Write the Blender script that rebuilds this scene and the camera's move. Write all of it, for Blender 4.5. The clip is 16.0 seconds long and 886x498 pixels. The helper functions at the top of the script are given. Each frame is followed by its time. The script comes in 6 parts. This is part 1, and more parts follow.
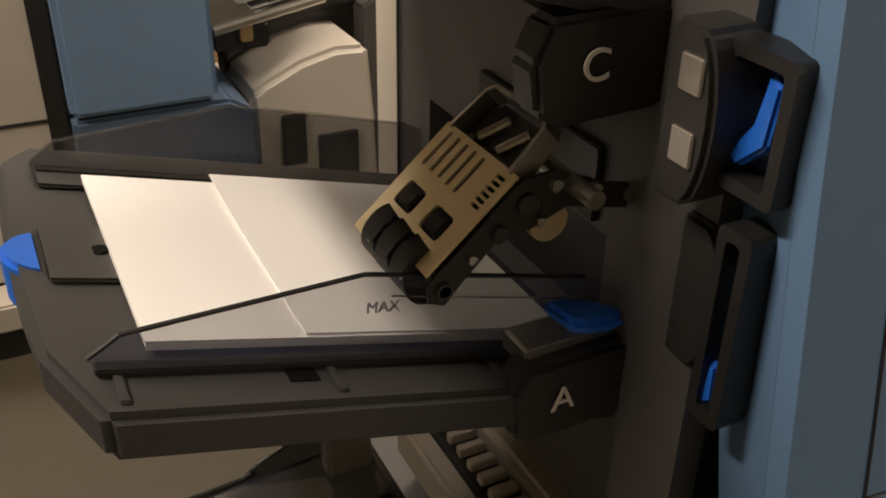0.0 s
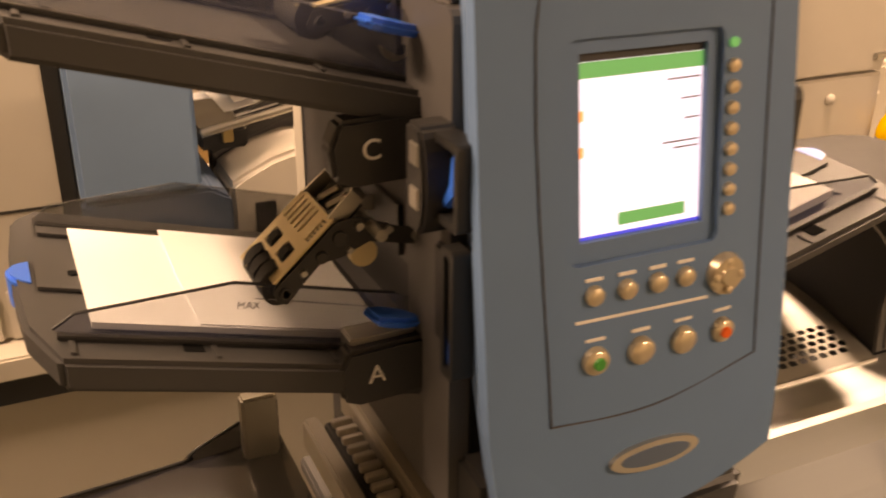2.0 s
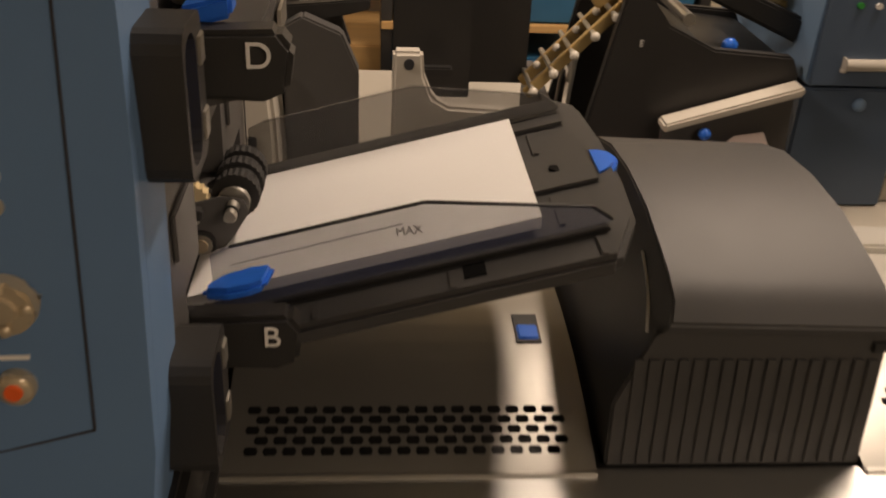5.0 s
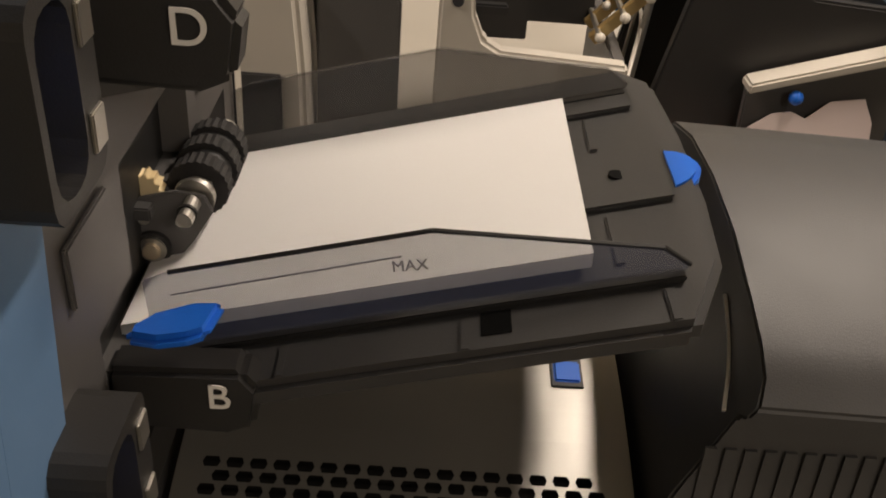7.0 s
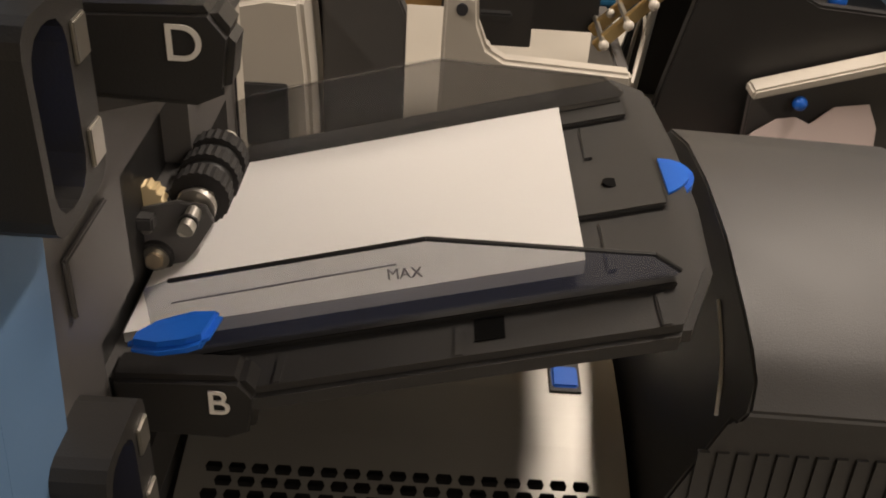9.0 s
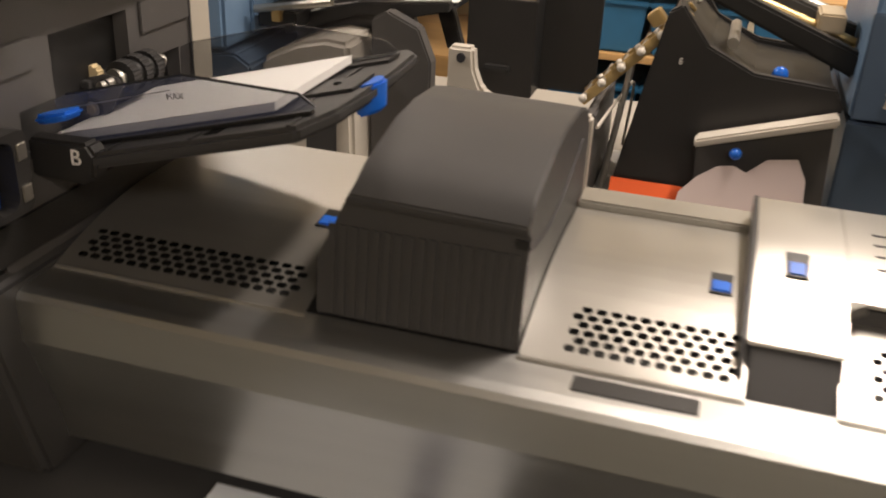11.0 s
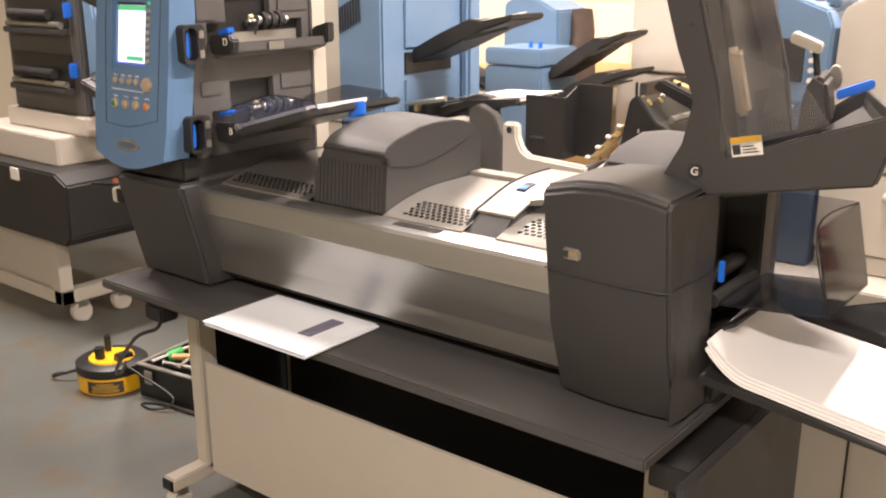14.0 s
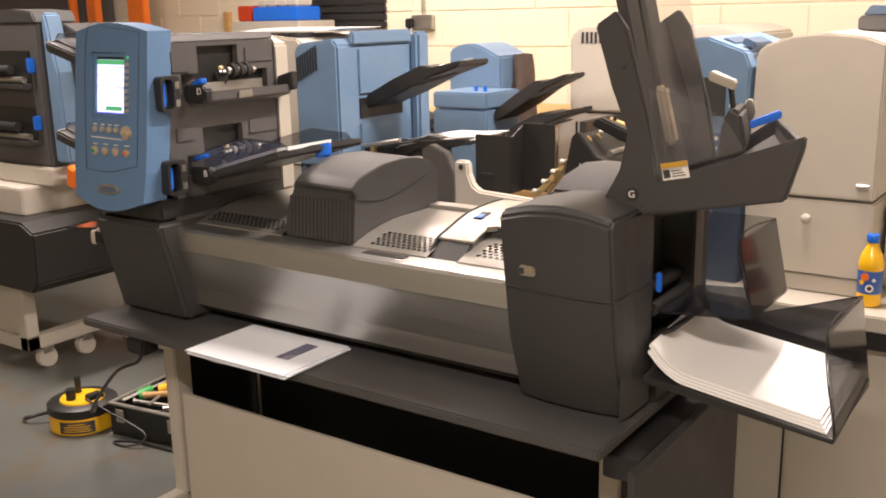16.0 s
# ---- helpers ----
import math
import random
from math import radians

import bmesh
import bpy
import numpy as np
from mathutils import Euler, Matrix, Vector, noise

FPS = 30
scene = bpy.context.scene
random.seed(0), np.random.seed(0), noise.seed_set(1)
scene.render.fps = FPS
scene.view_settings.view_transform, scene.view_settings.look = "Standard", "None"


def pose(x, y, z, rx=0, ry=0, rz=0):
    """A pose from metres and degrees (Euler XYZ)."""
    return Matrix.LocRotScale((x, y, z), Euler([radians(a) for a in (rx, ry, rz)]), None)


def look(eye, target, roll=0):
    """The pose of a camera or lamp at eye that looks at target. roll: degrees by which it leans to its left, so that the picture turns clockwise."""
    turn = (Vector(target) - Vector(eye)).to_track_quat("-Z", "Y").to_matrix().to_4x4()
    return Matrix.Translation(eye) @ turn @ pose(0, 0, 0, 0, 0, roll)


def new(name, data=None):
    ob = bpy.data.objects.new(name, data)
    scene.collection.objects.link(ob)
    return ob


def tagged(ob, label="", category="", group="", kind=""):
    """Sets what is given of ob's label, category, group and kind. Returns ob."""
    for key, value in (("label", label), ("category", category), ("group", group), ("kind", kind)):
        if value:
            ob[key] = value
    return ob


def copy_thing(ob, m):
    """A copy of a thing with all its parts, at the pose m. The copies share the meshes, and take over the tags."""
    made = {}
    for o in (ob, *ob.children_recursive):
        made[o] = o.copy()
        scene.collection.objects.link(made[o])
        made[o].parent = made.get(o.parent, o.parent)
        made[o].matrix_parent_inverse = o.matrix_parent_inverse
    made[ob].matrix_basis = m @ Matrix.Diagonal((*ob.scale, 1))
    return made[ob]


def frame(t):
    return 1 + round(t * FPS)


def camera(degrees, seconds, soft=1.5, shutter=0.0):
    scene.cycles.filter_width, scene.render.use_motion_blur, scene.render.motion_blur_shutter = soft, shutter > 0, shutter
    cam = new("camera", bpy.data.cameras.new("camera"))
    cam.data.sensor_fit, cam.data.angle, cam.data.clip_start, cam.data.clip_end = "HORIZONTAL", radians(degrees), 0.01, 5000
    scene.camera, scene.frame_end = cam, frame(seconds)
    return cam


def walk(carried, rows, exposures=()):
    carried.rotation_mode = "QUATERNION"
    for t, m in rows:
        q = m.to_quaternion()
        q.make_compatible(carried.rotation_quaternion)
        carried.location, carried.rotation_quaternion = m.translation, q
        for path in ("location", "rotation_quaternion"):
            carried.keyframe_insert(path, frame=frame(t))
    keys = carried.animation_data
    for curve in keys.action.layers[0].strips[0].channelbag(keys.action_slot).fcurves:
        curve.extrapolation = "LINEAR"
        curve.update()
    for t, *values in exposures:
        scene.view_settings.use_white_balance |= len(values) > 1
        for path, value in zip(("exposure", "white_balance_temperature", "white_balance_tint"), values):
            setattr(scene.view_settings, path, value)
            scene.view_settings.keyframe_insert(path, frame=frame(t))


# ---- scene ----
cam = camera(49.5, 16.0, 1.9, 0.5)
PATH = [
    (0, (0.078, 0.607, 1.487), (0.861, 2.149, 0.482), 1.1),
    (0.5, (0.071, 0.605, 1.489), (0.864, 2.141, 0.483), 1.4),
    (1, (0.057, 0.566, 1.514), (0.885, 2.086, 0.512), 1.4),
    (1.5, (0.063, 0.434, 1.543), (0.878, 2.015, 0.629), 1.2),
    (2, (0.094, 0.284, 1.571), (0.862, 1.941, 0.756), 0.4),
    (2.5, (0.146, 0.213, 1.581), (0.927, 1.888, 0.816), -0.1),
    (3, (0.237, 0.187, 1.575), (1.103, 1.805, 0.78), -0.1),
    (3.5, (0.398, 0.236, 1.546), (1.301, 1.785, 0.66), 1.6),
    (4, (0.567, 0.262, 1.54), (1.282, 1.887, 0.62), 0.9),
    (4.5, (0.74, 0.257, 1.539), (1.1, 1.975, 0.581), 2.8),
    (5, (0.819, 0.389, 1.514), (0.975, 2.136, 0.553), 2.9),
    (7.3, (0.855, 0.594, 1.481), (0.903, 2.253, 0.364), 4.7),
    (8.2, (0.855, 0.594, 1.481), (0.903, 2.253, 0.364), 4.7),
    (10.3, (1.036, 0.436, 1.503), (0.917, 2.161, 0.496), 0.5),
    (10.5, (1.143, 0.377, 1.493), (0.919, 2.103, 0.509), 2.1),
    (11, (1.398, 0.181, 1.484), (0.896, 1.908, 0.611), 2.7),
    (11.5, (1.704, 0.002, 1.484), (1.076, 1.707, 0.648), 1.4),
    (12, (2.084, -0.083, 1.477), (1.213, 1.536, 0.69), 2.5),
    (12.5, (2.307, -0.213, 1.472), (1.329, 1.365, 0.728), 0.6),
    (13, (2.459, -0.314, 1.486), (1.418, 1.223, 0.742), -0.4),
    (13.5, (2.575, -0.41, 1.493), (1.412, 1.063, 0.803), -0.2),
    (14, (2.624, -0.528, 1.494), (1.43, 0.974, 0.93), -0.2),
    (14.5, (2.668, -0.653, 1.503), (1.571, 0.937, 0.987), -0.7),
    (15, (2.706, -0.706, 1.512), (1.604, 0.886, 1.01), -0.8),
    (15.5, (2.72, -0.716, 1.511), (1.61, 0.879, 1.035), -1.3),
    (16, (2.714, -0.716, 1.506), (1.597, 0.873, 1.03), -1.2),
]
EXPOSURES = [
    (0.0, 0.08, 7150, 12), (1.0, 0.45, 6900, 11), (1.5, 0.62, 8300, 18), (2.0, 0.83, 11300, 29), (2.5, 0.68, 11300, 31), (3.0, 0.25, 8900, 27), (3.5, 0.05, 7800, 21),
    (4.0, -0.24, 8000, 18), (4.5, -0.48, 7800, 20), (5.0, -0.4, 7700, 17), (7.3, -0.19, 6800, 12), (8.2, -0.19, 6800, 12), (10.5, -0.07, 6750, 13), (11.0, 0.05, 6700, 13), (11.5, 0.06, 6550, 13), (12.0, 0.3, 6450, 13), (12.5, 0.68, 6350, 13),
    (13.5, 0.95, 6400, 16), (14.0, 1.25, 6450, 17), (14.5, 0.98, 6750, 18), (15.0, 0.83, 6900, 19), (16.0, 0.83, 6550, 17),
]
walk(cam, [(t, look(eye, target, roll)) for t, eye, target, roll in PATH], EXPOSURES)

# ---- light ----
world = bpy.data.worlds.new("room_air")
scene.world = world
world.use_nodes = True
world.node_tree.nodes["Background"].inputs[0].default_value = (1.0, 0.86, 0.68, 1)
world.node_tree.nodes["Background"].inputs[1].default_value = 0.004


def tube_and_fill_light(x, y, power, length=1.5, turn=0.0, z=2.85):
    data = bpy.data.lights.new("ceiling_tube", "AREA")
    data.shape, data.size, data.size_y, data.energy = "RECTANGLE", length, 0.16, power
    data.color = (1.0, 0.89, 0.78)
    ob = new("ceiling_tube", data)
    ob.matrix_world = pose(x, y, z, 0, 0, turn)
    return ob


# main ceiling tube, placed from the shadows of tray and cover
tube_and_fill_light(1.9, 2.1, 66, 1.1, 90)
# unseen fill lamps, added to brighten left paper, machine front and background
tube_and_fill_light(-1.0, 1.45, 64, 1.1, 90)
tube_and_fill_light(2.7, -1.3, 62, 1.5)
tube_and_fill_light(-0.6, 3.4, 30, 1.5)
tube_and_fill_light(3.2, 3.4, 4, 1.2)


# ---- materials ----
def mat(name, color, rough=0.5, metal=0.0, vary=0.12, scale=14.0, bump=0.04, fine=220.0, spec=0.5, coat=0.0, stretch=(1, 1, 1), obj_vary=0.0):
    m = bpy.data.materials.new(name)
    m.use_nodes = True
    nt = m.node_tree
    b = nt.nodes["Principled BSDF"]
    b.inputs["Roughness"].default_value, b.inputs["Metallic"].default_value = rough, metal
    b.inputs["Specular IOR Level"].default_value = spec
    b.inputs["Coat Weight"].default_value = coat
    tc = nt.nodes.new("ShaderNodeTexCoord")
    mp = nt.nodes.new("ShaderNodeMapping")
    mp.inputs["Scale"].default_value = stretch
    nt.links.new(tc.outputs["Object"], mp.inputs["Vector"])
    n1 = nt.nodes.new("ShaderNodeTexNoise")
    n1.inputs["Scale"].default_value, n1.inputs["Detail"].default_value = scale, 6
    n2 = nt.nodes.new("ShaderNodeTexNoise")
    n2.inputs["Scale"].default_value, n2.inputs["Detail"].default_value = fine, 3
    nt.links.new(mp.outputs[0], n1.inputs["Vector"])
    nt.links.new(mp.outputs[0], n2.inputs["Vector"])
    mix = nt.nodes.new("ShaderNodeMix")
    mix.data_type = "RGBA"
    c = Vector(color)
    mix.inputs[6].default_value = (*(c * (1 - vary)), 1)
    mix.inputs[7].default_value = (*[min(1, v) for v in c * (1 + vary)], 1)
    nt.links.new(n1.outputs["Fac"], mix.inputs[0])
    out = mix.outputs[2]
    if obj_vary:
        info = nt.nodes.new("ShaderNodeObjectInfo")
        hsv = nt.nodes.new("ShaderNodeHueSaturation")
        mr = nt.nodes.new("ShaderNodeMapRange")
        mr.inputs[3].default_value, mr.inputs[4].default_value = 1 - obj_vary, 1 + obj_vary
        nt.links.new(info.outputs["Random"], mr.inputs[0])
        nt.links.new(mr.outputs[0], hsv.inputs["Value"])
        nt.links.new(out, hsv.inputs["Color"])
        out = hsv.outputs[0]
    nt.links.new(out, b.inputs["Base Color"])
    rr = nt.nodes.new("ShaderNodeMapRange")
    rr.inputs[3].default_value, rr.inputs[4].default_value = max(0.02, rough - 0.07), min(1, rough + 0.07)
    nt.links.new(n1.outputs["Fac"], rr.inputs[0])
    nt.links.new(rr.outputs[0], b.inputs["Roughness"])
    if bump:
        bp = nt.nodes.new("ShaderNodeBump")
        bp.inputs["Strength"].default_value, bp.inputs["Distance"].default_value = bump, 0.002
        nt.links.new(n2.outputs["Fac"], bp.inputs["Height"])
        nt.links.new(bp.outputs[0], b.inputs["Normal"])
    return m


def glassy(name, color, alpha, rough=0.08):
    m = mat(name, color, rough, 0, 0.1, 8, 0, spec=0.6)
    m.node_tree.nodes["Principled BSDF"].inputs["Alpha"].default_value = alpha
    return m


def glow(name, color, strength):
    m = bpy.data.materials.new(name)
    m.use_nodes = True
    b = m.node_tree.nodes["Principled BSDF"]
    b.inputs["Base Color"].default_value = (*[v * 0.3 for v in color], 1)
    b.inputs["Emission Color"].default_value = (*color, 1)
    b.inputs["Emission Strength"].default_value = strength
    return m


GREY = mat("grey_plastic", (0.0435, 0.0425, 0.0425), 0.5, vary=0.1, bump=0.12, fine=900, spec=0.4)
GREY_D = mat("dark_grey_plastic", (0.02, 0.019, 0.0185), 0.5, vary=0.12, bump=0.1, fine=900)
GREY_T = mat("tower_grey_plastic", (0.077, 0.0735, 0.0725), 0.5, vary=0.1, bump=0.12, fine=900)
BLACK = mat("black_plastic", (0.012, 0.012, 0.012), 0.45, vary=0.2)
BLUE = mat("blue_grey_plastic", (0.105, 0.195, 0.34), 0.5, vary=0.06, bump=0.08, fine=1000, spec=0.3)
BLUE_R = mat("blue_machine_plastic", (0.145, 0.24, 0.375), 0.42, vary=0.08, bump=0.08, fine=900)
BLUE_S = mat("steel_blue_plastic", (0.075, 0.115, 0.18), 0.45, vary=0.08, bump=0.08, fine=900)
VIVID = mat("vivid_blue_plastic", (0.01, 0.13, 0.62), 0.35, vary=0.1)
CREAM = mat("cream_paint", (0.47, 0.432, 0.37), 0.5, vary=0.05, bump=0.06, fine=700)
WHITE_P = mat("off_white_plastic", (0.52, 0.48, 0.42), 0.45, vary=0.04, bump=0.06, fine=800)
SILVER = mat("silver_painted_panel", (0.46, 0.445, 0.41), 0.36, 0.85, vary=0.05, bump=0.05, fine=900)
ALU = mat("brushed_aluminium", (0.63, 0.63, 0.615), 0.38, 1.0, vary=0.05, scale=5, bump=0.1, fine=60, stretch=(0.6, 14, 14))
STEEL = mat("zinc_steel", (0.5, 0.48, 0.44), 0.42, 1.0, vary=0.15, bump=0.05)
BRASS = mat("yellowed_zinc", (0.62, 0.46, 0.22), 0.36, 0.8, vary=0.15)
BEIGE = mat("beige_metal_plate", (0.74, 0.6, 0.36), 0.42, 0.2, vary=0.06)
RUBBER = mat("black_rubber", (0.014, 0.013, 0.013), 0.75, vary=0.25, bump=0.2, fine=500)
PAPER = mat("white_paper", (0.84, 0.83, 0.82), 0.7, vary=0.02, scale=6, bump=0.03, fine=500)
ENVELOPE = mat("bright_white_envelope_paper", (0.80, 0.84, 0.90), 0.65, vary=0.02, scale=6, bump=0.03, fine=500)
PAPER_P = mat("pale_pink_paper", (0.72, 0.6, 0.58), 0.7, vary=0.03)
WINDOW = mat("envelope_window_film", (0.17, 0.17, 0.26), 0.25, vary=0.1)
SMOKE = glassy("smoked_acrylic", (0.115, 0.135, 0.23), 0.3)
SMOKE_D = glassy("dark_smoked_acrylic", (0.02, 0.02, 0.024), 0.72)
# near-black colour that paints the shade inside holes that are not cut
HOLE_SHADE = mat("flat_black_hole_shade", (0.004, 0.004, 0.004), 0.9, spec=0.1, bump=0)
ETCH = mat("engraved_grey_mark", (0.2, 0.2, 0.23), 0.6)
SMOKE_R = glassy("tinted_acrylic", (0.03, 0.03, 0.034), 0.38)
CLEAR = glassy("clear_acrylic", (0.16, 0.16, 0.165), 0.15)
TABLE = mat("dark_laminate", (0.061, 0.0595, 0.059), 0.5, vary=0.1, bump=0.12, fine=600)
ORANGE = mat("orange_paint", (0.75, 0.16, 0.01), 0.5, vary=0.12)
ORANGE_C = mat("orange_card", (0.85, 0.12, 0.02), 0.6, vary=0.05)
YELLOW = mat("yellow_plastic", (0.75, 0.42, 0.01), 0.4, vary=0.1)
RED = mat("red_plastic", (0.5, 0.045, 0.012), 0.4, vary=0.15, obj_vary=0.15)
TEAL = mat("teal_blue_crate", (0.015, 0.1, 0.2), 0.5, vary=0.15)
JUICE = mat("orange_juice", (0.8, 0.45, 0.01), 0.2, vary=0.05, spec=0.6, bump=0)
LABEL_B = mat("blue_label", (0.02, 0.09, 0.35), 0.35, vary=0.3, scale=60)
WHITE = mat("white_print", (0.75, 0.72, 0.68), 0.5, vary=0.03)
CLOTH = mat("brown_cloth", (0.2, 0.15, 0.125), 0.9, vary=0.35, bump=0.5, fine=120)
GREEN = mat("green_plastic", (0.02, 0.28, 0.05), 0.4)
WOOD = mat("light_wood", (0.5, 0.3, 0.12), 0.55, vary=0.25, scale=4, stretch=(1, 12, 12))
SCREEN = glow("lit_screen", (0.66, 0.71, 1.0), 0.9)
SCREEN_G = glow("green_screen_bar", (0.06, 0.34, 0.12), 0.7)
SCREEN_B = glow("blue_screen_bar", (0.03, 0.05, 0.6), 0.9)
SCREEN_O = glow("orange_screen_mark", (0.95, 0.35, 0.15), 0.9)
INK = mat("dark_print", (0.03, 0.03, 0.035), 0.6)
CHAMP = mat("champagne_button", (0.62, 0.52, 0.38), 0.3, 0.6, vary=0.08)


def floor_material():
    m = mat("worn_painted_concrete", (0.1, 0.106, 0.098), 0.42, vary=0.4, scale=3.2, bump=0.15, fine=90)
    nt = m.node_tree
    b = nt.nodes["Principled BSDF"]
    old = b.inputs["Base Color"].links[0].from_socket
    n = nt.nodes.new("ShaderNodeTexNoise")
    n.inputs["Scale"].default_value, n.inputs["Detail"].default_value = 6.5, 12
    ramp = nt.nodes.new("ShaderNodeValToRGB")
    ramp.color_ramp.elements[0].position, ramp.color_ramp.elements[1].position = 0.52, 0.78
    tc = nt.nodes.new("ShaderNodeTexCoord")
    nt.links.new(tc.outputs["Object"], n.inputs["Vector"])
    nt.links.new(n.outputs["Fac"], ramp.inputs[0])
    mix = nt.nodes.new("ShaderNodeMix")
    mix.data_type = "RGBA"
    mix.inputs[7].default_value = (0.105, 0.075, 0.045, 1)
    nt.links.new(ramp.outputs[0], mix.inputs[0])
    nt.links.new(old, mix.inputs[6])
    nt.links.new(mix.outputs[2], b.inputs["Base Color"])
    return m


FLOOR = floor_material()
WALLM = mat("cream_wall_paint", (0.78, 0.7, 0.54), 0.6, vary=0.06, scale=3, bump=0.25, fine=160)
CEIL = mat("ceiling_paint", (0.55, 0.52, 0.46), 0.8, vary=0.03)

# ---- mesh helpers ----
ORG = {}


def thing(name, at, label, category, group="", kind=""):
    ob = new(name)
    ob.location = at
    ob.empty_display_size = 0.05
    ORG[ob] = Vector(at)
    return tagged(ob, label, category, group, kind)


def part(name, bm, material, parent=None, label=""):
    o = ORG[parent] if parent else Vector()
    bmesh.ops.recalc_face_normals(bm, faces=bm.faces)
    bmesh.ops.translate(bm, verts=bm.verts, vec=-o)
    me = bpy.data.meshes.new(name)
    bm.to_mesh(me)
    bm.free()
    me.materials.append(material)
    ob = new(name, me)
    ob.parent = parent
    ORG[ob] = o
    return tagged(ob, label) if label else ob


def solo(name, bm, material, label, category, group="", kind=""):
    """A thing of one mesh, its origin at its base."""
    xs = [v.co for v in bm.verts]
    base = Vector((sum(c.x for c in xs) / len(xs), sum(c.y for c in xs) / len(xs), min(c.z for c in xs)))
    bmesh.ops.recalc_face_normals(bm, faces=bm.faces)
    bmesh.ops.translate(bm, verts=bm.verts, vec=-base)
    me = bpy.data.meshes.new(name)
    bm.to_mesh(me)
    bm.free()
    me.materials.append(material)
    ob = new(name, me)
    ob.location = base
    ORG[ob] = base
    return tagged(ob, label, category, group, kind)


def smooth(ob, angle=40):
    me = ob.data
    me.polygons.foreach_set("use_smooth", [True] * len(me.polygons))
    me.set_sharp_from_angle(angle=radians(angle))
    return ob


def bev(bm, w, seg=2, keep=None):
    if w:
        es = [e for e in bm.edges if len(e.link_faces) == 2 and e.calc_face_angle(0) > 0.5]
        bmesh.ops.bevel(bm, geom=es, offset=w, segments=seg, affect="EDGES", clamp_overlap=True)
    return bm


def box(x0, x1, y0, y1, z0, z1, w=0.003, m=None):
    bm = bmesh.new()
    bmesh.ops.create_cube(bm, size=1.0, matrix=Matrix.Translation(((x0 + x1) / 2, (y0 + y1) / 2, (z0 + z1) / 2)) @ Matrix.Diagonal((x1 - x0, y1 - y0, z1 - z0, 1)))
    bev(bm, min(w, 0.3 * min(x1 - x0, y1 - y0, z1 - z0)))
    if m:
        bm.transform(m)
    return bm


def add(bm, other):
    me = bpy.data.meshes.new("tmp")
    other.to_mesh(me)
    other.free()
    bm.from_mesh(me)
    bpy.data.meshes.remove(me)
    return bm


def prism(pts, a, b, axis="y", w=0.003, seg=2):
    """A closed outline, drawn in the two other axes, from a to b along axis."""
    bm = bmesh.new()
    put = {"y": lambda u, v, d: (u, d, v), "x": lambda u, v, d: (d, u, v), "z": lambda u, v, d: (u, v, d)}[axis]
    lo = [bm.verts.new(put(u, v, a)) for u, v in pts]
    hi = [bm.verts.new(put(u, v, b)) for u, v in pts]
    bm.faces.new(lo)
    bm.faces.new(hi[::-1])
    for i in range(len(pts)):
        j = (i + 1) % len(pts)
        bm.faces.new((lo[i], lo[j], hi[j], hi[i]))
    bmesh.ops.recalc_face_normals(bm, faces=bm.faces)
    return bev(bm, w, seg)


def cyl(p, q, r, r2=None, n=20, w=0.0):
    bm = bmesh.new()
    p, q = Vector(p), Vector(q)
    d = q - p
    bmesh.ops.create_cone(bm, cap_ends=True, segments=n, radius1=r, radius2=r if r2 is None else r2, depth=d.length)
    bm.transform(Matrix.Translation((p + q) / 2) @ d.to_track_quat("Z", "Y").to_matrix().to_4x4())
    if w:
        bev(bm, w)
    return bm


def ball(p, r, sx=1, sy=1, sz=1, n=14):
    bm = bmesh.new()
    bmesh.ops.create_uvsphere(bm, u_segments=n, v_segments=n // 2 + 2, radius=r)
    bm.transform(Matrix.Translation(p) @ Matrix.Diagonal((sx, sy, sz, 1)))
    return bm


def rail(pts, r, n=8):
    """A round bar or cable along points, smoothed."""
    bm = bmesh.new()
    pts = [Vector(p) for p in pts]
    fine = []
    for i in range(len(pts) - 1):
        p0, p1, p2, p3 = pts[max(i - 1, 0)], pts[i], pts[i + 1], pts[min(i + 2, len(pts) - 1)]
        for k in range(6):
            t = k / 6
            fine.append(0.5 * ((2 * p1) + (p2 - p0) * t + (2 * p0 - 5 * p1 + 4 * p2 - p3) * t * t + (3 * p1 - p0 - 3 * p2 + p3) * t ** 3))
    fine.append(pts[-1])
    rings = []
    for i, p in enumerate(fine):
        d = (fine[min(i + 1, len(fine) - 1)] - fine[max(i - 1, 0)]).normalized()
        u = d.orthogonal().normalized() if i == 0 else (u - d * u.dot(d)).normalized()
        v = d.cross(u)
        rings.append([bm.verts.new(p + r * (math.cos(a) * u + math.sin(a) * v)) for a in [2 * math.pi * k / n for k in range(n)]])
    for a, b in zip(rings, rings[1:]):
        for k in range(n):
            bm.faces.new((a[k], a[(k + 1) % n], b[(k + 1) % n], b[k]))
    bm.faces.new(rings[0][::-1])
    bm.faces.new(rings[-1])
    return bm


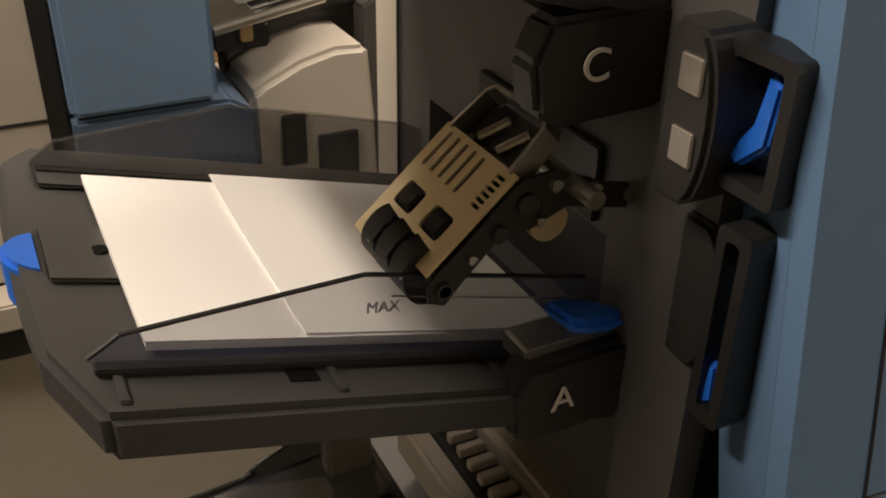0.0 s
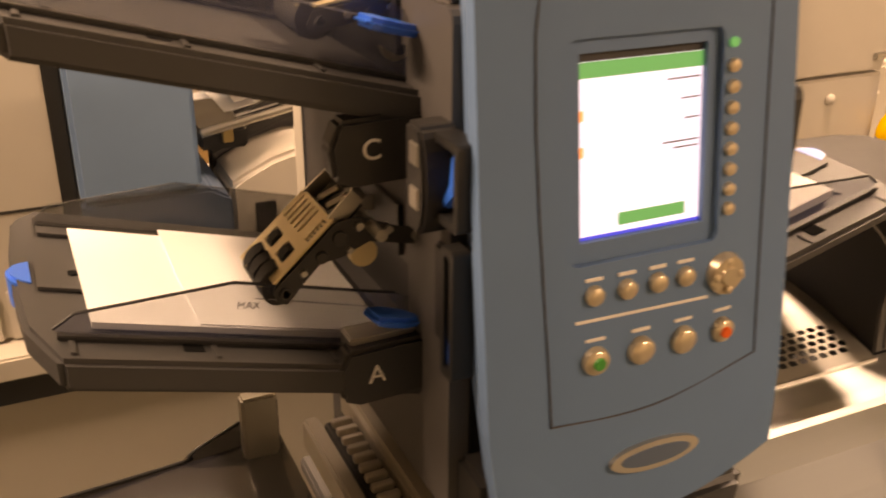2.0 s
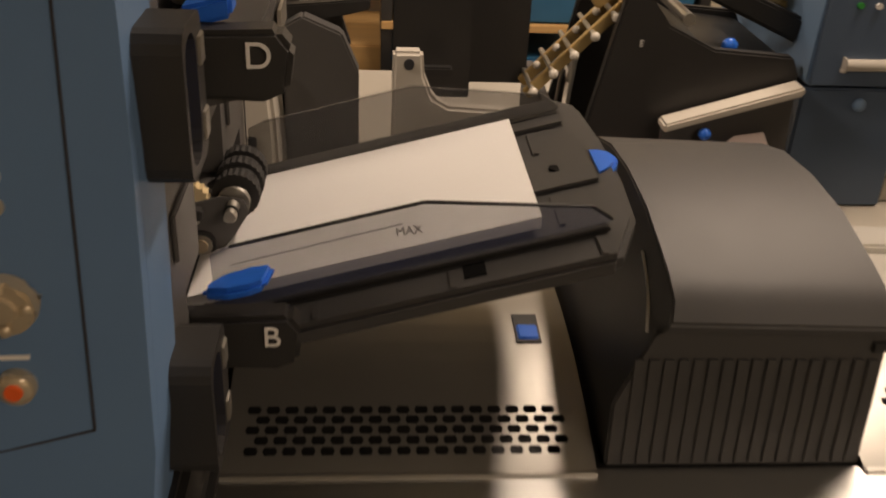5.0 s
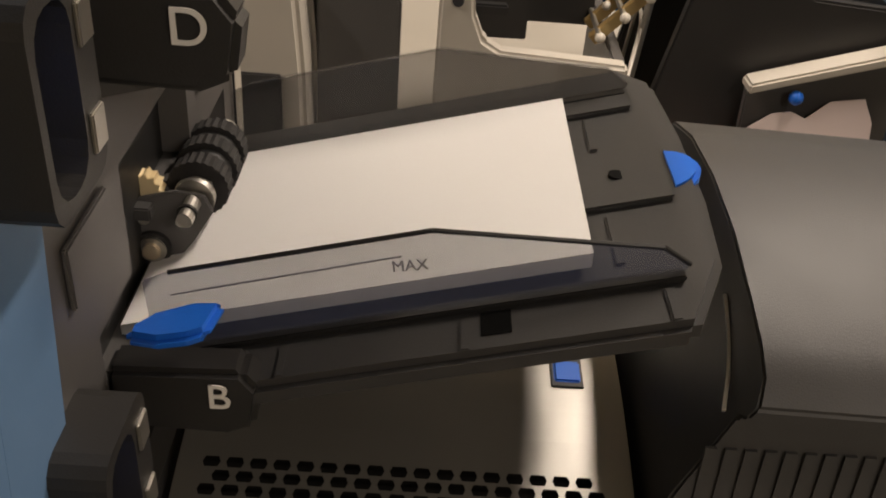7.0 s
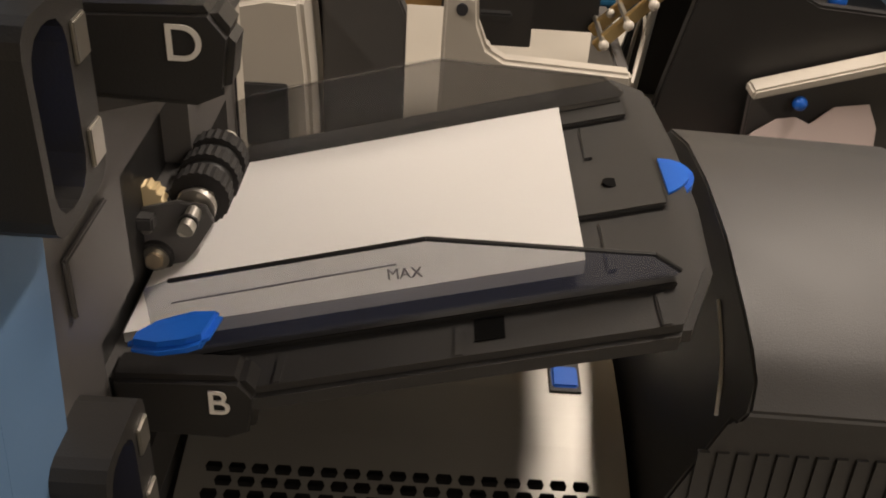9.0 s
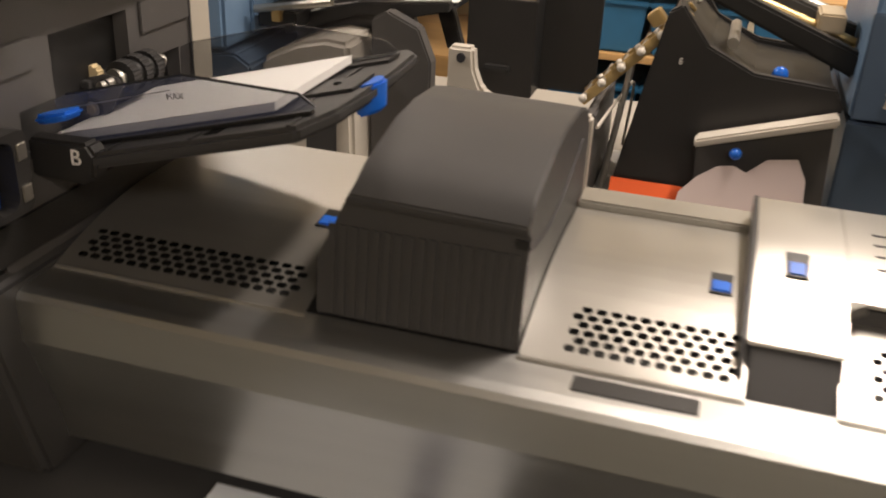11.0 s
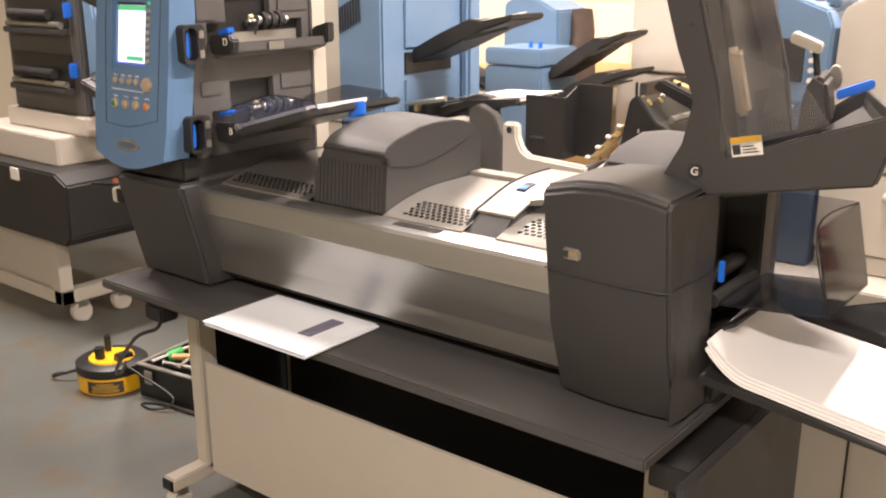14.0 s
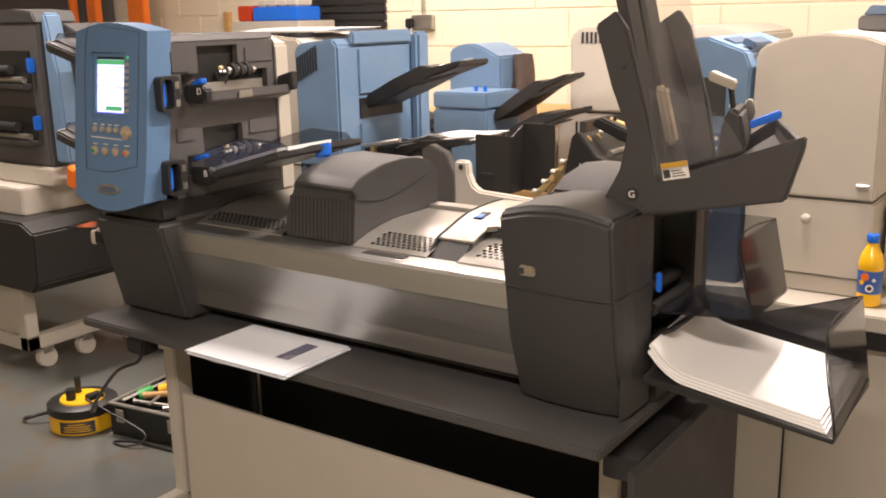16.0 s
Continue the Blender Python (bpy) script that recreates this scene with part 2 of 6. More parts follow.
def plate(outer, holes, f, d0, d1):
    """A flat plate with holes: outlines in (u, v); f(u, v, d) puts them in space, from depth d0 to d1."""
    bm = bmesh.new()
    loops = []
    for loop in [outer] + holes:
        vs = [bm.verts.new((u, v, 0)) for u, v in loop]
        loops.append(vs)
        for i in range(len(vs)):
            bm.edges.new((vs[i], vs[(i + 1) % len(vs)]))
    bmesh.ops.triangle_fill(bm, use_beauty=True, edges=bm.edges[:], normal=(0, 0, 1))
    back = {}
    for vs in loops:
        for v in vs:
            back[v] = bm.verts.new((v.co.x, v.co.y, 1))
    for fc in bm.faces[:]:
        bm.faces.new([back[v] for v in fc.verts][::-1])
    for vs in loops:
        for i in range(len(vs)):
            j = (i + 1) % len(vs)
            bm.faces.new((vs[i], vs[j], back[vs[j]], back[vs[i]]))
    for v in bm.verts:
        v.co = f(v.co.x, v.co.y, d1 if v.co.z > 0.5 else d0)
    bmesh.ops.recalc_face_normals(bm, faces=bm.faces)
    return bm


def rect(x0, x1, y0, y1, r=0.0, n=3):
    if not r:
        return [(x0, y0), (x1, y0), (x1, y1), (x0, y1)]
    out = []
    for cx, cy, a in ((x1 - r, y0 + r, -90), (x1 - r, y1 - r, 0), (x0 + r, y1 - r, 90), (x0 + r, y0 + r, 180)):
        out += [(cx + r * math.cos(radians(a + 90 * k / n)), cy + r * math.sin(radians(a + 90 * k / n))) for k in range(n + 1)]
    return out


def perforated(x0, x1, y0, y1, nx, ny, zf, edges, hole=0.77):
    """A thin curved panel with staggered six-sided holes between x0..x1, y0..y1, and a plain rim out to edges."""
    bm = bmesh.new()
    cx, cy = (x1 - x0) / (nx + 0.5), (y1 - y0) / ny

    def face(pts):
        bm.faces.new([bm.verts.new((x, y, zf(y))) for x, y in pts])

    for j in range(ny):
        off = 0.5 * cx * (j % 2)
        ya, yb = y0 + j * cy, y0 + (j + 1) * cy
        ym = (ya + yb) / 2
        if off:
            face([(x0, ya), (x0 + off, ya), (x0 + off, yb), (x0, yb)])
        else:
            face([(x1 - 0.5 * cx, ya), (x1, ya), (x1, yb), (x1 - 0.5 * cx, yb)])
        for i in range(nx):
            xa = x0 + off + i * cx
            xb, xm = xa + cx, xa + cx / 2
            o = [(xa, ya), (xm, ya), (xb, ya), (xb, ym), (xb, yb), (xm, yb), (xa, yb), (xa, ym)]
            a, b = 0.5 * cx * hole, 0.5 * cy * hole
            h = [(xm - a * 0.72, ym - b), (xm, ym - b), (xm + a * 0.72, ym - b), (xm + a, ym), (xm + a * 0.72, ym + b), (xm, ym + b), (xm - a * 0.72, ym + b), (xm - a, ym)]
            for k in range(8):
                face([o[k], o[(k + 1) % 8], h[(k + 1) % 8], h[k]])
    ex0, ex1, ey0, ey1 = edges
    for a, b in ((ex0, x0), (x1, ex1)):
        for j in range(ny):
            face([(a, y0 + j * cy), (b, y0 + j * cy), (b, y0 + (j + 1) * cy), (a, y0 + (j + 1) * cy)])
    for a, b, n in ((ey0, y0, 2), (y1, ey1, 12)):
        for k in range(n):
            ya, yb = a + (b - a) * k / n, a + (b - a) * (k + 1) / n
            face([(ex0, ya), (ex1, ya), (ex1, yb), (ex0, yb)])
    bmesh.ops.remove_doubles(bm, verts=bm.verts, dist=0.0002)
    return bm


def text(name, body, size, m, material, parent, label=""):
    """Raised lettering as a mesh under its thing, at the pose m."""
    cu = bpy.data.curves.new(name, "FONT")
    cu.body, cu.size, cu.extrude, cu.align_x, cu.align_y = body, size, 0.0006, "CENTER", "CENTER"
    tmp = bpy.data.objects.new(name, cu)
    scene.collection.objects.link(tmp)
    me = bpy.data.meshes.new_from_object(tmp.evaluated_get(bpy.context.evaluated_depsgraph_get()))
    bpy.data.objects.remove(tmp)
    bm = bmesh.new()
    bm.from_mesh(me)
    bpy.data.meshes.remove(me)
    bm.transform(m)
    return part(name, bm, material, parent, label)


# ---- room ----
solo("floor", box(-5.5, 5.0, -3.0, 4.5, -0.1, 0.0, 0), FLOOR, "grey painted concrete floor with brown stains", "floor", kind="structure")
solo("ceiling", box(-5.5, 5.0, -3.0, 4.5, 3.0, 3.1, 0), CEIL, "plain pale ceiling", "ceiling", kind="structure")
solo("wall_north", box(-5.5, 5.0, 4.31, 4.5, 0.0, 3.0, 0), WALLM, "cream painted block wall", "wall", kind="structure")
solo("wall_south", box(-5.5, 5.0, -3.2, -3.0, 0.0, 3.0, 0), WALLM, "plain cream wall", "wall", kind="structure")
solo("wall_west", box(-5.7, -5.5, -3.2, 4.5, 0.0, 3.0, 0), WALLM, "plain cream wall", "wall", kind="structure")
solo("wall_east", box(5.0, 5.2, -3.2, 4.5, 0.0, 3.0, 0), WALLM, "plain cream wall", "wall", kind="structure")

# ---- machine table ----
desk = thing("machine_table", (1.2, 1.1, 0), "dark laminate machine table on a cream steel frame", "table")
part("tabletop", box(0.40, 1.992, 0.808, 1.45, 0.676, 0.70, 0.004), TABLE, desk, "dark grey laminate top")
part("modesty_panel", box(0.56, 1.90, 1.0, 1.012, 0.10, 0.44, 0.002), CREAM, desk)
# these two black sheets put the shade of the under-table cavity into colour
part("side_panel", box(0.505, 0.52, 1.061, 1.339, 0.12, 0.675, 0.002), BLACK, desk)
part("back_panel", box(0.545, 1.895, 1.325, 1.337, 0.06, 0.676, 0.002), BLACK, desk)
part("end_panel", box(2.035, 2.055, 0.84, 1.44, 0.0, 0.655, 0.003), GREY, desk, "dark grey end panel")
part("rail_bar", box(1.955, 2.034, 0.9, 1.42, 0.60, 0.65, 0.003), GREY_D, desk)
for lx in (0.49, 1.90):
    part("leg", box(lx, lx + 0.05, 1.0, 1.06, 0.10, 0.676, 0.004), CREAM, desk)
    part("leg", box(lx, lx + 0.05, 1.34, 1.40, 0.10, 0.676, 0.004), CREAM, desk)
    foot = part("foot_bar", box(lx, lx + 0.05, 0.88, 1.44, 0.075, 0.115, 0.004), CREAM, desk)
    part("end_cap", box(lx + 0.004, lx + 0.046, 0.872, 0.88, 0.079, 0.111, 0.002), BLACK, foot)
    for cy in (0.91, 1.41):
        c = part("castor", cyl((lx + 0.012, cy, 0.034), (lx + 0.038, cy, 0.034), 0.034, n=20, w=0.004), WHITE_P, desk)
        part("castor_fork", box(lx + 0.005, lx + 0.045, cy - 0.015, cy + 0.02, 0.055, 0.075, 0.003), STEEL, c)

# ---- folder inserter ----
mc = thing("folder_inserter", (1.2, 1.1, 0.70), "grey and blue desktop mail folder inserter machine with paper trays", "mail machine")

# tower
TW0, TW1 = 0.40, 0.69
part("tower_body", plate(rect(0.93, 1.335, 0.98, 1.445, 0.012), [rect(1.02, 1.27, 1.115, 1.2), rect(1.02, 1.27, 1.315, 1.4)], lambda u, v, d: (d, u, v), TW0, TW0 + 0.02), GREY_T, mc)
part("tower_body", plate(rect(0.93, 1.335, 0.98, 1.445, 0.012), [[(0.985, z), (1.30, z), (1.30, z + 0.055), (1.19, z + 0.055), (1.19, z + 0.125), (1.045, z + 0.125), (1.045, z + 0.055), (0.985, z + 0.055)] for z in (1.095, 1.31)], lambda u, v, d: (d, u, v), TW1 - 0.02, TW1), GREY_T, mc)
part("tower_core", box(TW0 + 0.02, TW1 - 0.02, 0.93, 1.335, 0.98, 1.445, 0.002), BLACK, mc)
part("tower_back", prism([(0.405, 1.0), (0.685, 1.0), (0.685, 1.43), (0.62, 1.455), (0.47, 1.455), (0.405, 1.43)], 1.337, 1.40, w=0.008), CREAM, mc)
part("tower_top", prism([(0.4, 1.446), (0.69, 1.446), (0.68, 1.466), (0.41, 1.466)], 0.94, 1.335, w=0.004), GREY_T, mc)
part("tower_base", prism([(0.862, 0.985), (0.868, 0.95), (0.925, 0.72), (0.935, 0.702), (1.36, 0.702), (1.36, 0.985)], 0.425, 0.70, "x", 0.012, 3), GREY, mc, "dark grey tapered base")
part("tower_collar", prism([(0.88, 1.045), (0.88, 0.99), (1.33, 0.99), (1.33, 1.045)], 0.41, 0.695, "x", 0.006), GREY_D, mc)
# recess linings of the feed openings
for zz in (1.205, 1.39):
    part("feed_slot", box(TW0 - 0.005, TW0 + 0.003, 1.03, 1.18, zz, zz + 0.05, 0.001), BLACK, mc)

for sx, ex in ((TW0 - 0.004, TW0 - 0.0005), (TW1 + 0.0005, TW1 + 0.004)):
    for y0, y1, z0_, z1_ in () if sx < 0.5 else ((0.955, 1.015, 1.37, 1.425), (1.215, 1.32, 1.385, 1.425), (0.955, 1.015, 1.19, 1.225), (1.215, 1.325, 1.185, 1.225)):
        part("side_pad", box(sx, ex, y0, y1, z0_, z1_, 0.0012), GREY_T, mc)
    part("side_seam", box(sx + 0.001, ex - 0.001, 1.327, 1.330, 1.0, 1.43, 0.0), INK, mc)
    for zz in () if sx < 0.5 else (1.30, 1.085):
        part("shaft_cover", box(sx - 0.006, ex + 0.006, 1.03, 1.30, zz - 0.012, zz + 0.012, 0.006), GREY_T, mc)
    part("screw", cyl((sx + 0.001, 0.96, 1.345), (ex + 0.0005, 0.96, 1.345), 0.004, n=10), STEEL, mc)

# control panel
def lean(u, v, d):
    return Vector((u, 0.826 + 0.13 * (v - 1.03) + d + 0.28 * (u - 0.54) ** 2, v))


arc = [(0.69 - 0.294 * k / 14, 1.478 + 0.022 * math.sin(math.pi * k / 14)) for k in range(15)]
arcb = [(0.402 + 0.283 * k / 14, 1.045 - 0.03 * math.sin(math.pi * k / 14)) for k in range(15)]
cp = part("control_panel", plate(arcb + [(0.693, 1.12), (0.694, 1.3)] + arc + [(0.394, 1.3), (0.395, 1.12)], [rect(0.468, 0.612, 1.252, 1.426, 0.008)], lean, 0.0, 0.014), BLUE, mc, "blue grey control panel")
outline = arcb + [(0.693, 1.12), (0.694, 1.3)] + arc + [(0.394, 1.3), (0.395, 1.12)]
cpb = plate(outline, [], lean, 0.0142, 0.075)
for v in cpb.verts:
    d = v.co.y - lean(v.co.x, v.co.z, 0.0).y
    if v.co.x < 0.54 and d > 0.03:
        v.co.x = 0.54 + (v.co.x - 0.54) * 0.84
part("panel_shell", cpb, BLUE, cp)
part("screen_bezel", plate(rect(0.466, 0.614, 1.25, 1.428), [rect(0.481, 0.600, 1.268, 1.414)], lean, 0.006, 0.012), BLUE, cp)
part("screen", plate(rect(0.479, 0.602, 1.266, 1.416), [], lean, 0.0125, 0.0135), SCREEN, cp, "lit white display with a green header")
part("screen_mark", plate(rect(0.481, 0.600, 1.394, 1.406), [], lean, 0.0112, 0.012), SCREEN_G, cp)
part("screen_mark", plate(rect(0.481, 0.600, 1.4065, 1.414), [], lean, 0.0112, 0.012), INK, cp)
part("screen_mark", plate(rect(0.52, 0.585, 1.276, 1.286), [], lean, 0.0112, 0.012), SCREEN_G, cp)
part("screen_mark", plate(rect(0.481, 0.600, 1.268, 1.2705), [], lean, 0.0112, 0.012), SCREEN_B, cp)
for yy, ww in ((1.386, 0.045), (1.37, 0.025), (1.354, 0.02), (1.336, 0.05), (1.331, 0.035)):
    part("text_bar", plate(rect(0.597 - ww * 0.7, 0.597, yy, yy + 0.0012), [], lean, 0.0112, 0.012), ETCH, cp)
for yy in (1.362, 1.334):
    part("screen_mark", plate(rect(0.483, 0.488, yy, yy + 0.008), [], lean, 0.0112, 0.012), SCREEN_O, cp)


def button(u, v, r, name="button", colour=None, label=""):
    def f(d):
        return lean(u, v, d)
    bm = cyl(f(0.002), f(-0.004), r, r * 0.93, 20)
    add(bm, ball(f(-0.003), r * 0.88, 1, 0.35, 1, 14))
    ob = smooth(part(name, bm, CHAMP, cp, label))
    if colour:
        part("mark", cyl(f(-0.004), f(-0.0085), r * 0.5, r * 0.42, 14), colour, cp)
    return ob


for k in range(8):
    button(0.621, 1.395 - 0.0167 * k, 0.0056)
part("status_light", cyl(lean(0.621, 1.413, 0.002), lean(0.621, 1.413, -0.003), 0.004, n=10), SCREEN_G, cp)
for u, v in ((0.490, 1.227), (0.521, 1.227), (0.551, 1.227), (0.579, 1.227)):
    button(u, v, 0.0085)
    part("text_bar", plate(rect(u - 0.008, u + 0.008, v + 0.012, v + 0.0145), [], lean, -0.0006, 0.001), WHITE, cp)
for u, v, c, n in ((0.491, 1.171, GREEN, "start button with a green mark"), (0.535, 1.171, None, ""), (0.578, 1.171, None, ""), (0.620, 1.171, ORANGE_C, "stop button with a red mark")):
    button(u, v, 0.0125 if u < 0.61 else 0.0115, colour=c, label=n)
    part("text_bar", plate(rect(u - 0.009, u + 0.009, v + 0.017, v + 0.0195), [], lean, -0.0006, 0.001), WHITE, cp)
dial = cyl(lean(0.620, 1.222, 0.002), lean(0.620, 1.222, -0.007), 0.0185, 0.017, 28, 0.0015)
add(dial, cyl(lean(0.620, 1.222, -0.007), lean(0.620, 1.222, -0.0095), 0.0085, 0.0075, 20))
for a in range(4):
    q = lean(0.620 + 0.0125 * math.cos(a * math.pi / 2), 1.222 + 0.0125 * math.sin(a * math.pi / 2), -0.0075)
    add(dial, ball(q, 0.004, 1, 0.5, 1, 8))
smooth(part("navigation_dial", dial, CHAMP, cp, "round four-way champagne dial"))
part("divider_line", plate([(0.473, 1.205), (0.603, 1.203), (0.603, 1.2055), (0.473, 1.2075)], [], lean, -0.0006, 0.001), WHITE, cp)
for a in range(2):
    groove = [(0.45, 1.12), (0.448, 1.475), (0.55, 1.487), (0.662, 1.475)] if a == 0 else [(0.662, 1.475), (0.66, 1.14)]
    part("groove", rail([lean(u, v, 0.0) for u, v in groove], 0.0009, 5), INK, cp)
part("groove", rail([lean(0.45, 1.12, 0), lean(0.55, 1.118, 0), lean(0.66, 1.14, 0)], 0.0009, 5), INK, cp)
badge = part("badge", plate([(0.55 + 0.046 * math.cos(a) * (1 if abs(math.cos(a)) < 0.9 else 1), 1.073 + 0.013 * math.sin(a)) for a in [2 * math.pi * k / 28 for k in range(28)]], [], lean, -0.004, 0.002), STEEL, cp, "oval chrome badge")
part("badge_inlay", plate([(0.55 + 0.036 * math.cos(a), 1.073 + 0.008 * math.sin(a)) for a in [2 * math.pi * k / 24 for k in range(24)]], [], lean, -0.005, -0.0035), BLUE_S, cp)

# beam
part("beam", prism([(1.0, 0.967), (0.945, 0.967), (0.93, 0.965), (0.925, 0.958), (0.925, 0.906), (0.928, 0.9), (0.965, 0.792), (0.974, 0.742), (1.0, 0.742)], 0.70, 1.738, "x", 0.0), ALU, mc, "brushed aluminium front beam")
part("chassis", box(0.70, 1.738, 1.001, 1.39, 0.72, 0.962, 0.003), GREY_D, mc)
part("ledge_slot", prism([(1.305 + 0.0, 0.966), (1.426, 0.966), (1.426, 0.9685), (1.305, 0.9685)], 0.955, 0.982, w=0.001), GREY_D, mc, "dark recessed grip slot")


def crown(y):
    return 0.971 + 0.035 * (1 - (max(0.0, 1.2 - y) / 0.2) ** 2)


def silver_panel(x0, x1, px0, px1, py0, py1, nx, ny, yback):
    p = part("deck_panel", perforated(px0, px1, py0, py1, nx, ny, crown, (x0, x1, 0.993, yback)), SILVER, mc, "silver perforated cover panel")
    part("panel_lip", prism([(x0, 0.963), (x1, 0.963), (x1, 0.9705), (x0, 0.9705)], 0.99, 0.996, w=0.001), SILVER, p)
    return p


def latch(x, y, z, name="latch"):
    LT = Matrix.Translation((x, y, z)) @ pose(0, 0, 0, 4.5, 0, 0) @ Matrix.Translation((-x, -y, -z))
    p = part(name, box(x - 0.012, x + 0.012, y - 0.022, y + 0.022, z - 0.004, z + 0.0014, 0.0005, LT), BLACK, mc)
    part("blue_slide", box(x - 0.010, x + 0.010, y - 0.018, y + 0.004, z - 0.002, z + 0.0032, 0.0015, LT), VIVID, p)
    return p


silver_panel(0.70, 1.012, 0.715, 0.994, 1.010, 1.060, 17, 5, 1.37)
latch(0.972, 1.157, crown(1.157))
silver_panel(1.245, 1.465, 1.285, 1.46, 1.010, 1.078, 11, 6, 1.37)
latch(1.431, 1.161, crown(1.161))
silver_panel(1.55, 1.737, 1.578, 1.71, 1.022, 1.092, 8, 6, 1.14)

# raised silver hood with dark skirt
hood = []
for y, z in ((1.05, 1.0), (1.09, 1.012), (1.13, 1.024), (1.17, 1.034), (1.22, 1.04), (1.30, 1.042), (1.34, 1.04)):
    hood.append((y, z))
skirt_l = [(1.003, 0.965)] + hood + [(1.345, 0.965)]
part("hood_skirt", prism([(y, z - 0.003) for y, z in skirt_l], 1.463, 1.553, "x", 0.003), GREY, mc, "dark grey skirt under the silver hood")
part("hood_skirt", prism([(1.125, 0.965), (1.13, 1.021), (1.17, 1.031), (1.22, 1.037), (1.34, 1.037), (1.345, 0.965)], 1.553, 1.737, "x", 0.003), GREY, mc)
top_c = [(y, z + 0.0035) for y, z in hood]


def strip(pts, x0, x1):
    return prism(pts + [(y, z - 0.005) for y, z in pts[::-1]], x0, x1, "x", 0.0008)


smooth(part("hood_top", strip(top_c, 1.461, 1.5555), SILVER, mc, "silver hood with slots"), 50)
smooth(part("hood_top", strip([(1.127, 1.0268)] + top_c[3:], 1.556, 1.738), SILVER, mc), 50)
part("hood_corner", prism([(1.5555, 1.108), (1.575, 1.127), (1.5555, 1.127)], 1.015, 1.0268, "z", 0.0005), SILVER, mc)
for y in (1.185, 1.212, 1.239, 1.266):
    zz = float(np.interp(y, [p[0] for p in hood], [p[1] for p in hood]))
    part("slot", box(1.585, 1.73, y, y + 0.0035, zz + 0.0015, zz + 0.0045, 0.0), INK, mc)
part("latch", box(1.492, 1.516, 1.148, 1.192, 1.03, 1.0388, 0.0005, Matrix.Translation((0, 1.17, 1.036)) @ pose(0, 0, 0, 11, 0, 0) @ Matrix.Translation((0, -1.17, -1.036))), BLACK, mc)
part("hood_edge", prism([(1.003, 0.966)] + [(y, z + 0.006) for y, z in hood] + [(1.345, 0.966)], 1.4555, 1.4608, "x", 0.0015), GREY, mc)
part("blue_slide", box(1.494, 1.514, 1.15, 1.174, 1.03, 1.0402, 0.002, Matrix.Translation((0, 1.17, 1.036)) @ pose(0, 0, 0, 11, 0, 0) @ Matrix.Translation((0, -1.17, -1.036))), VIVID, mc)
part("rear_strip", box(1.245, 1.46, 1.31, 1.36, 0.99, 1.016, 0.003), SILVER, mc)

# ribbed dark cover between the silver panels
cov = [(1.003, 0.967), (1.0075, 1.03), (1.014, 1.093), (1.007, 1.096), (1.007, 1.104), (1.02, 1.117), (1.04, 1.127), (1.07, 1.135), (1.13, 1.148), (1.20, 1.152), (1.27, 1.147), (1.325, 1.132), (1.36, 1.10), (1.362, 0.967)]
cb = prism(cov, 1.02, 1.243, "x", 0.002)
for v in cb.verts:
    if v.co.z > 1.05:
        v.co.x += 0.04 * max(0, (1.13 - v.co.x) / 0.11) * min(1, (v.co.z - 1.05) / 0.06)
        v.co.z += 0.012 * (1 - ((v.co.x - 1.14) / 0.1) ** 2)
smooth(part("ribbed_cover", cb, GREY, mc, "dark grey domed cover with ribbed front"), 30)
for k in range(17):
    x = 1.034 + 0.0122 * k
    part("rib", prism([(1.0012, 0.972), (1.005, 0.972), (1.0122, 1.072), (1.0095, 1.072)], x, x + 0.0072, "x", 0.0), GREY, mc)
part("notch", box(1.230, 1.2446, 1.010, 1.024, 1.078, 1.088, 0.001), BLACK, mc)
part("seam_line", rail([(1.2445, 1.02, 1.076), (1.2445, 1.12, 1.062), (1.2445, 1.22, 1.078), (1.2445, 1.30, 1.10)], 0.0011, 5), INK, mc)
part("white_edge", rail([(1.055, 1.10, 1.122), (1.052, 1.06, 1.107), (1.044, 1.024, 1.09)], 0.0014, 5), WHITE, mc)

# tall end block
eb = prism([(0.985, 0.702), (0.975, 0.715), (0.93, 0.85), (0.912, 0.968), (0.9, 1.06), (0.893, 1.112), (0.905, 1.126), (1.07, 1.126), (1.07, 0.702)], 1.729, 1.975, "x", 0.006)
bmesh.ops.bisect_plane(eb, geom=eb.verts[:] + eb.edges[:] + eb.faces[:], plane_co=(1.80, 0, 0), plane_no=(1, 0, 0))
bmesh.ops.bisect_plane(eb, geom=eb.verts[:] + eb.edges[:] + eb.faces[:], plane_co=(1.86, 0, 0), plane_no=(1, 0, 0))
bmesh.ops.bisect_plane(eb, geom=eb.verts[:] + eb.edges[:] + eb.faces[:], plane_co=(1.92, 0, 0), plane_no=(1, 0, 0))
for v in eb.verts:
    u = (v.co.x - 1.8565) / 0.1185
    if v.co.z > 1.1:
        v.co.z += 0.02 * (1 - u * u)
    if v.co.y < 1.0:
        v.co.y += 0.014 * u * u - 0.03
smooth(part("end_block", eb, GREY, mc, "dark grey curved end housing"), 35)
part("end_chamfer", prism([(1.973, 0.93), (1.98, 0.98), (1.98, 1.07), (1.973, 1.07)], 0.705, 1.122, "z", 0.004), GREY, mc)
part("seam_line", rail([(1.731, 0.892, 0.97), (1.80, 0.8835, 0.968), (1.86, 0.880, 0.967), (1.92, 0.8835, 0.967), (1.974, 0.893, 0.968), (1.9765, 0.95, 0.968), (1.9815, 1.0, 0.968), (1.9815, 1.068, 0.968)], 0.0013, 5), INK, mc)
lg = part("badge", box(1.777, 1.813, 0.874, 0.886, 0.998, 1.019, 0.004), STEEL, mc, "small silver badge")
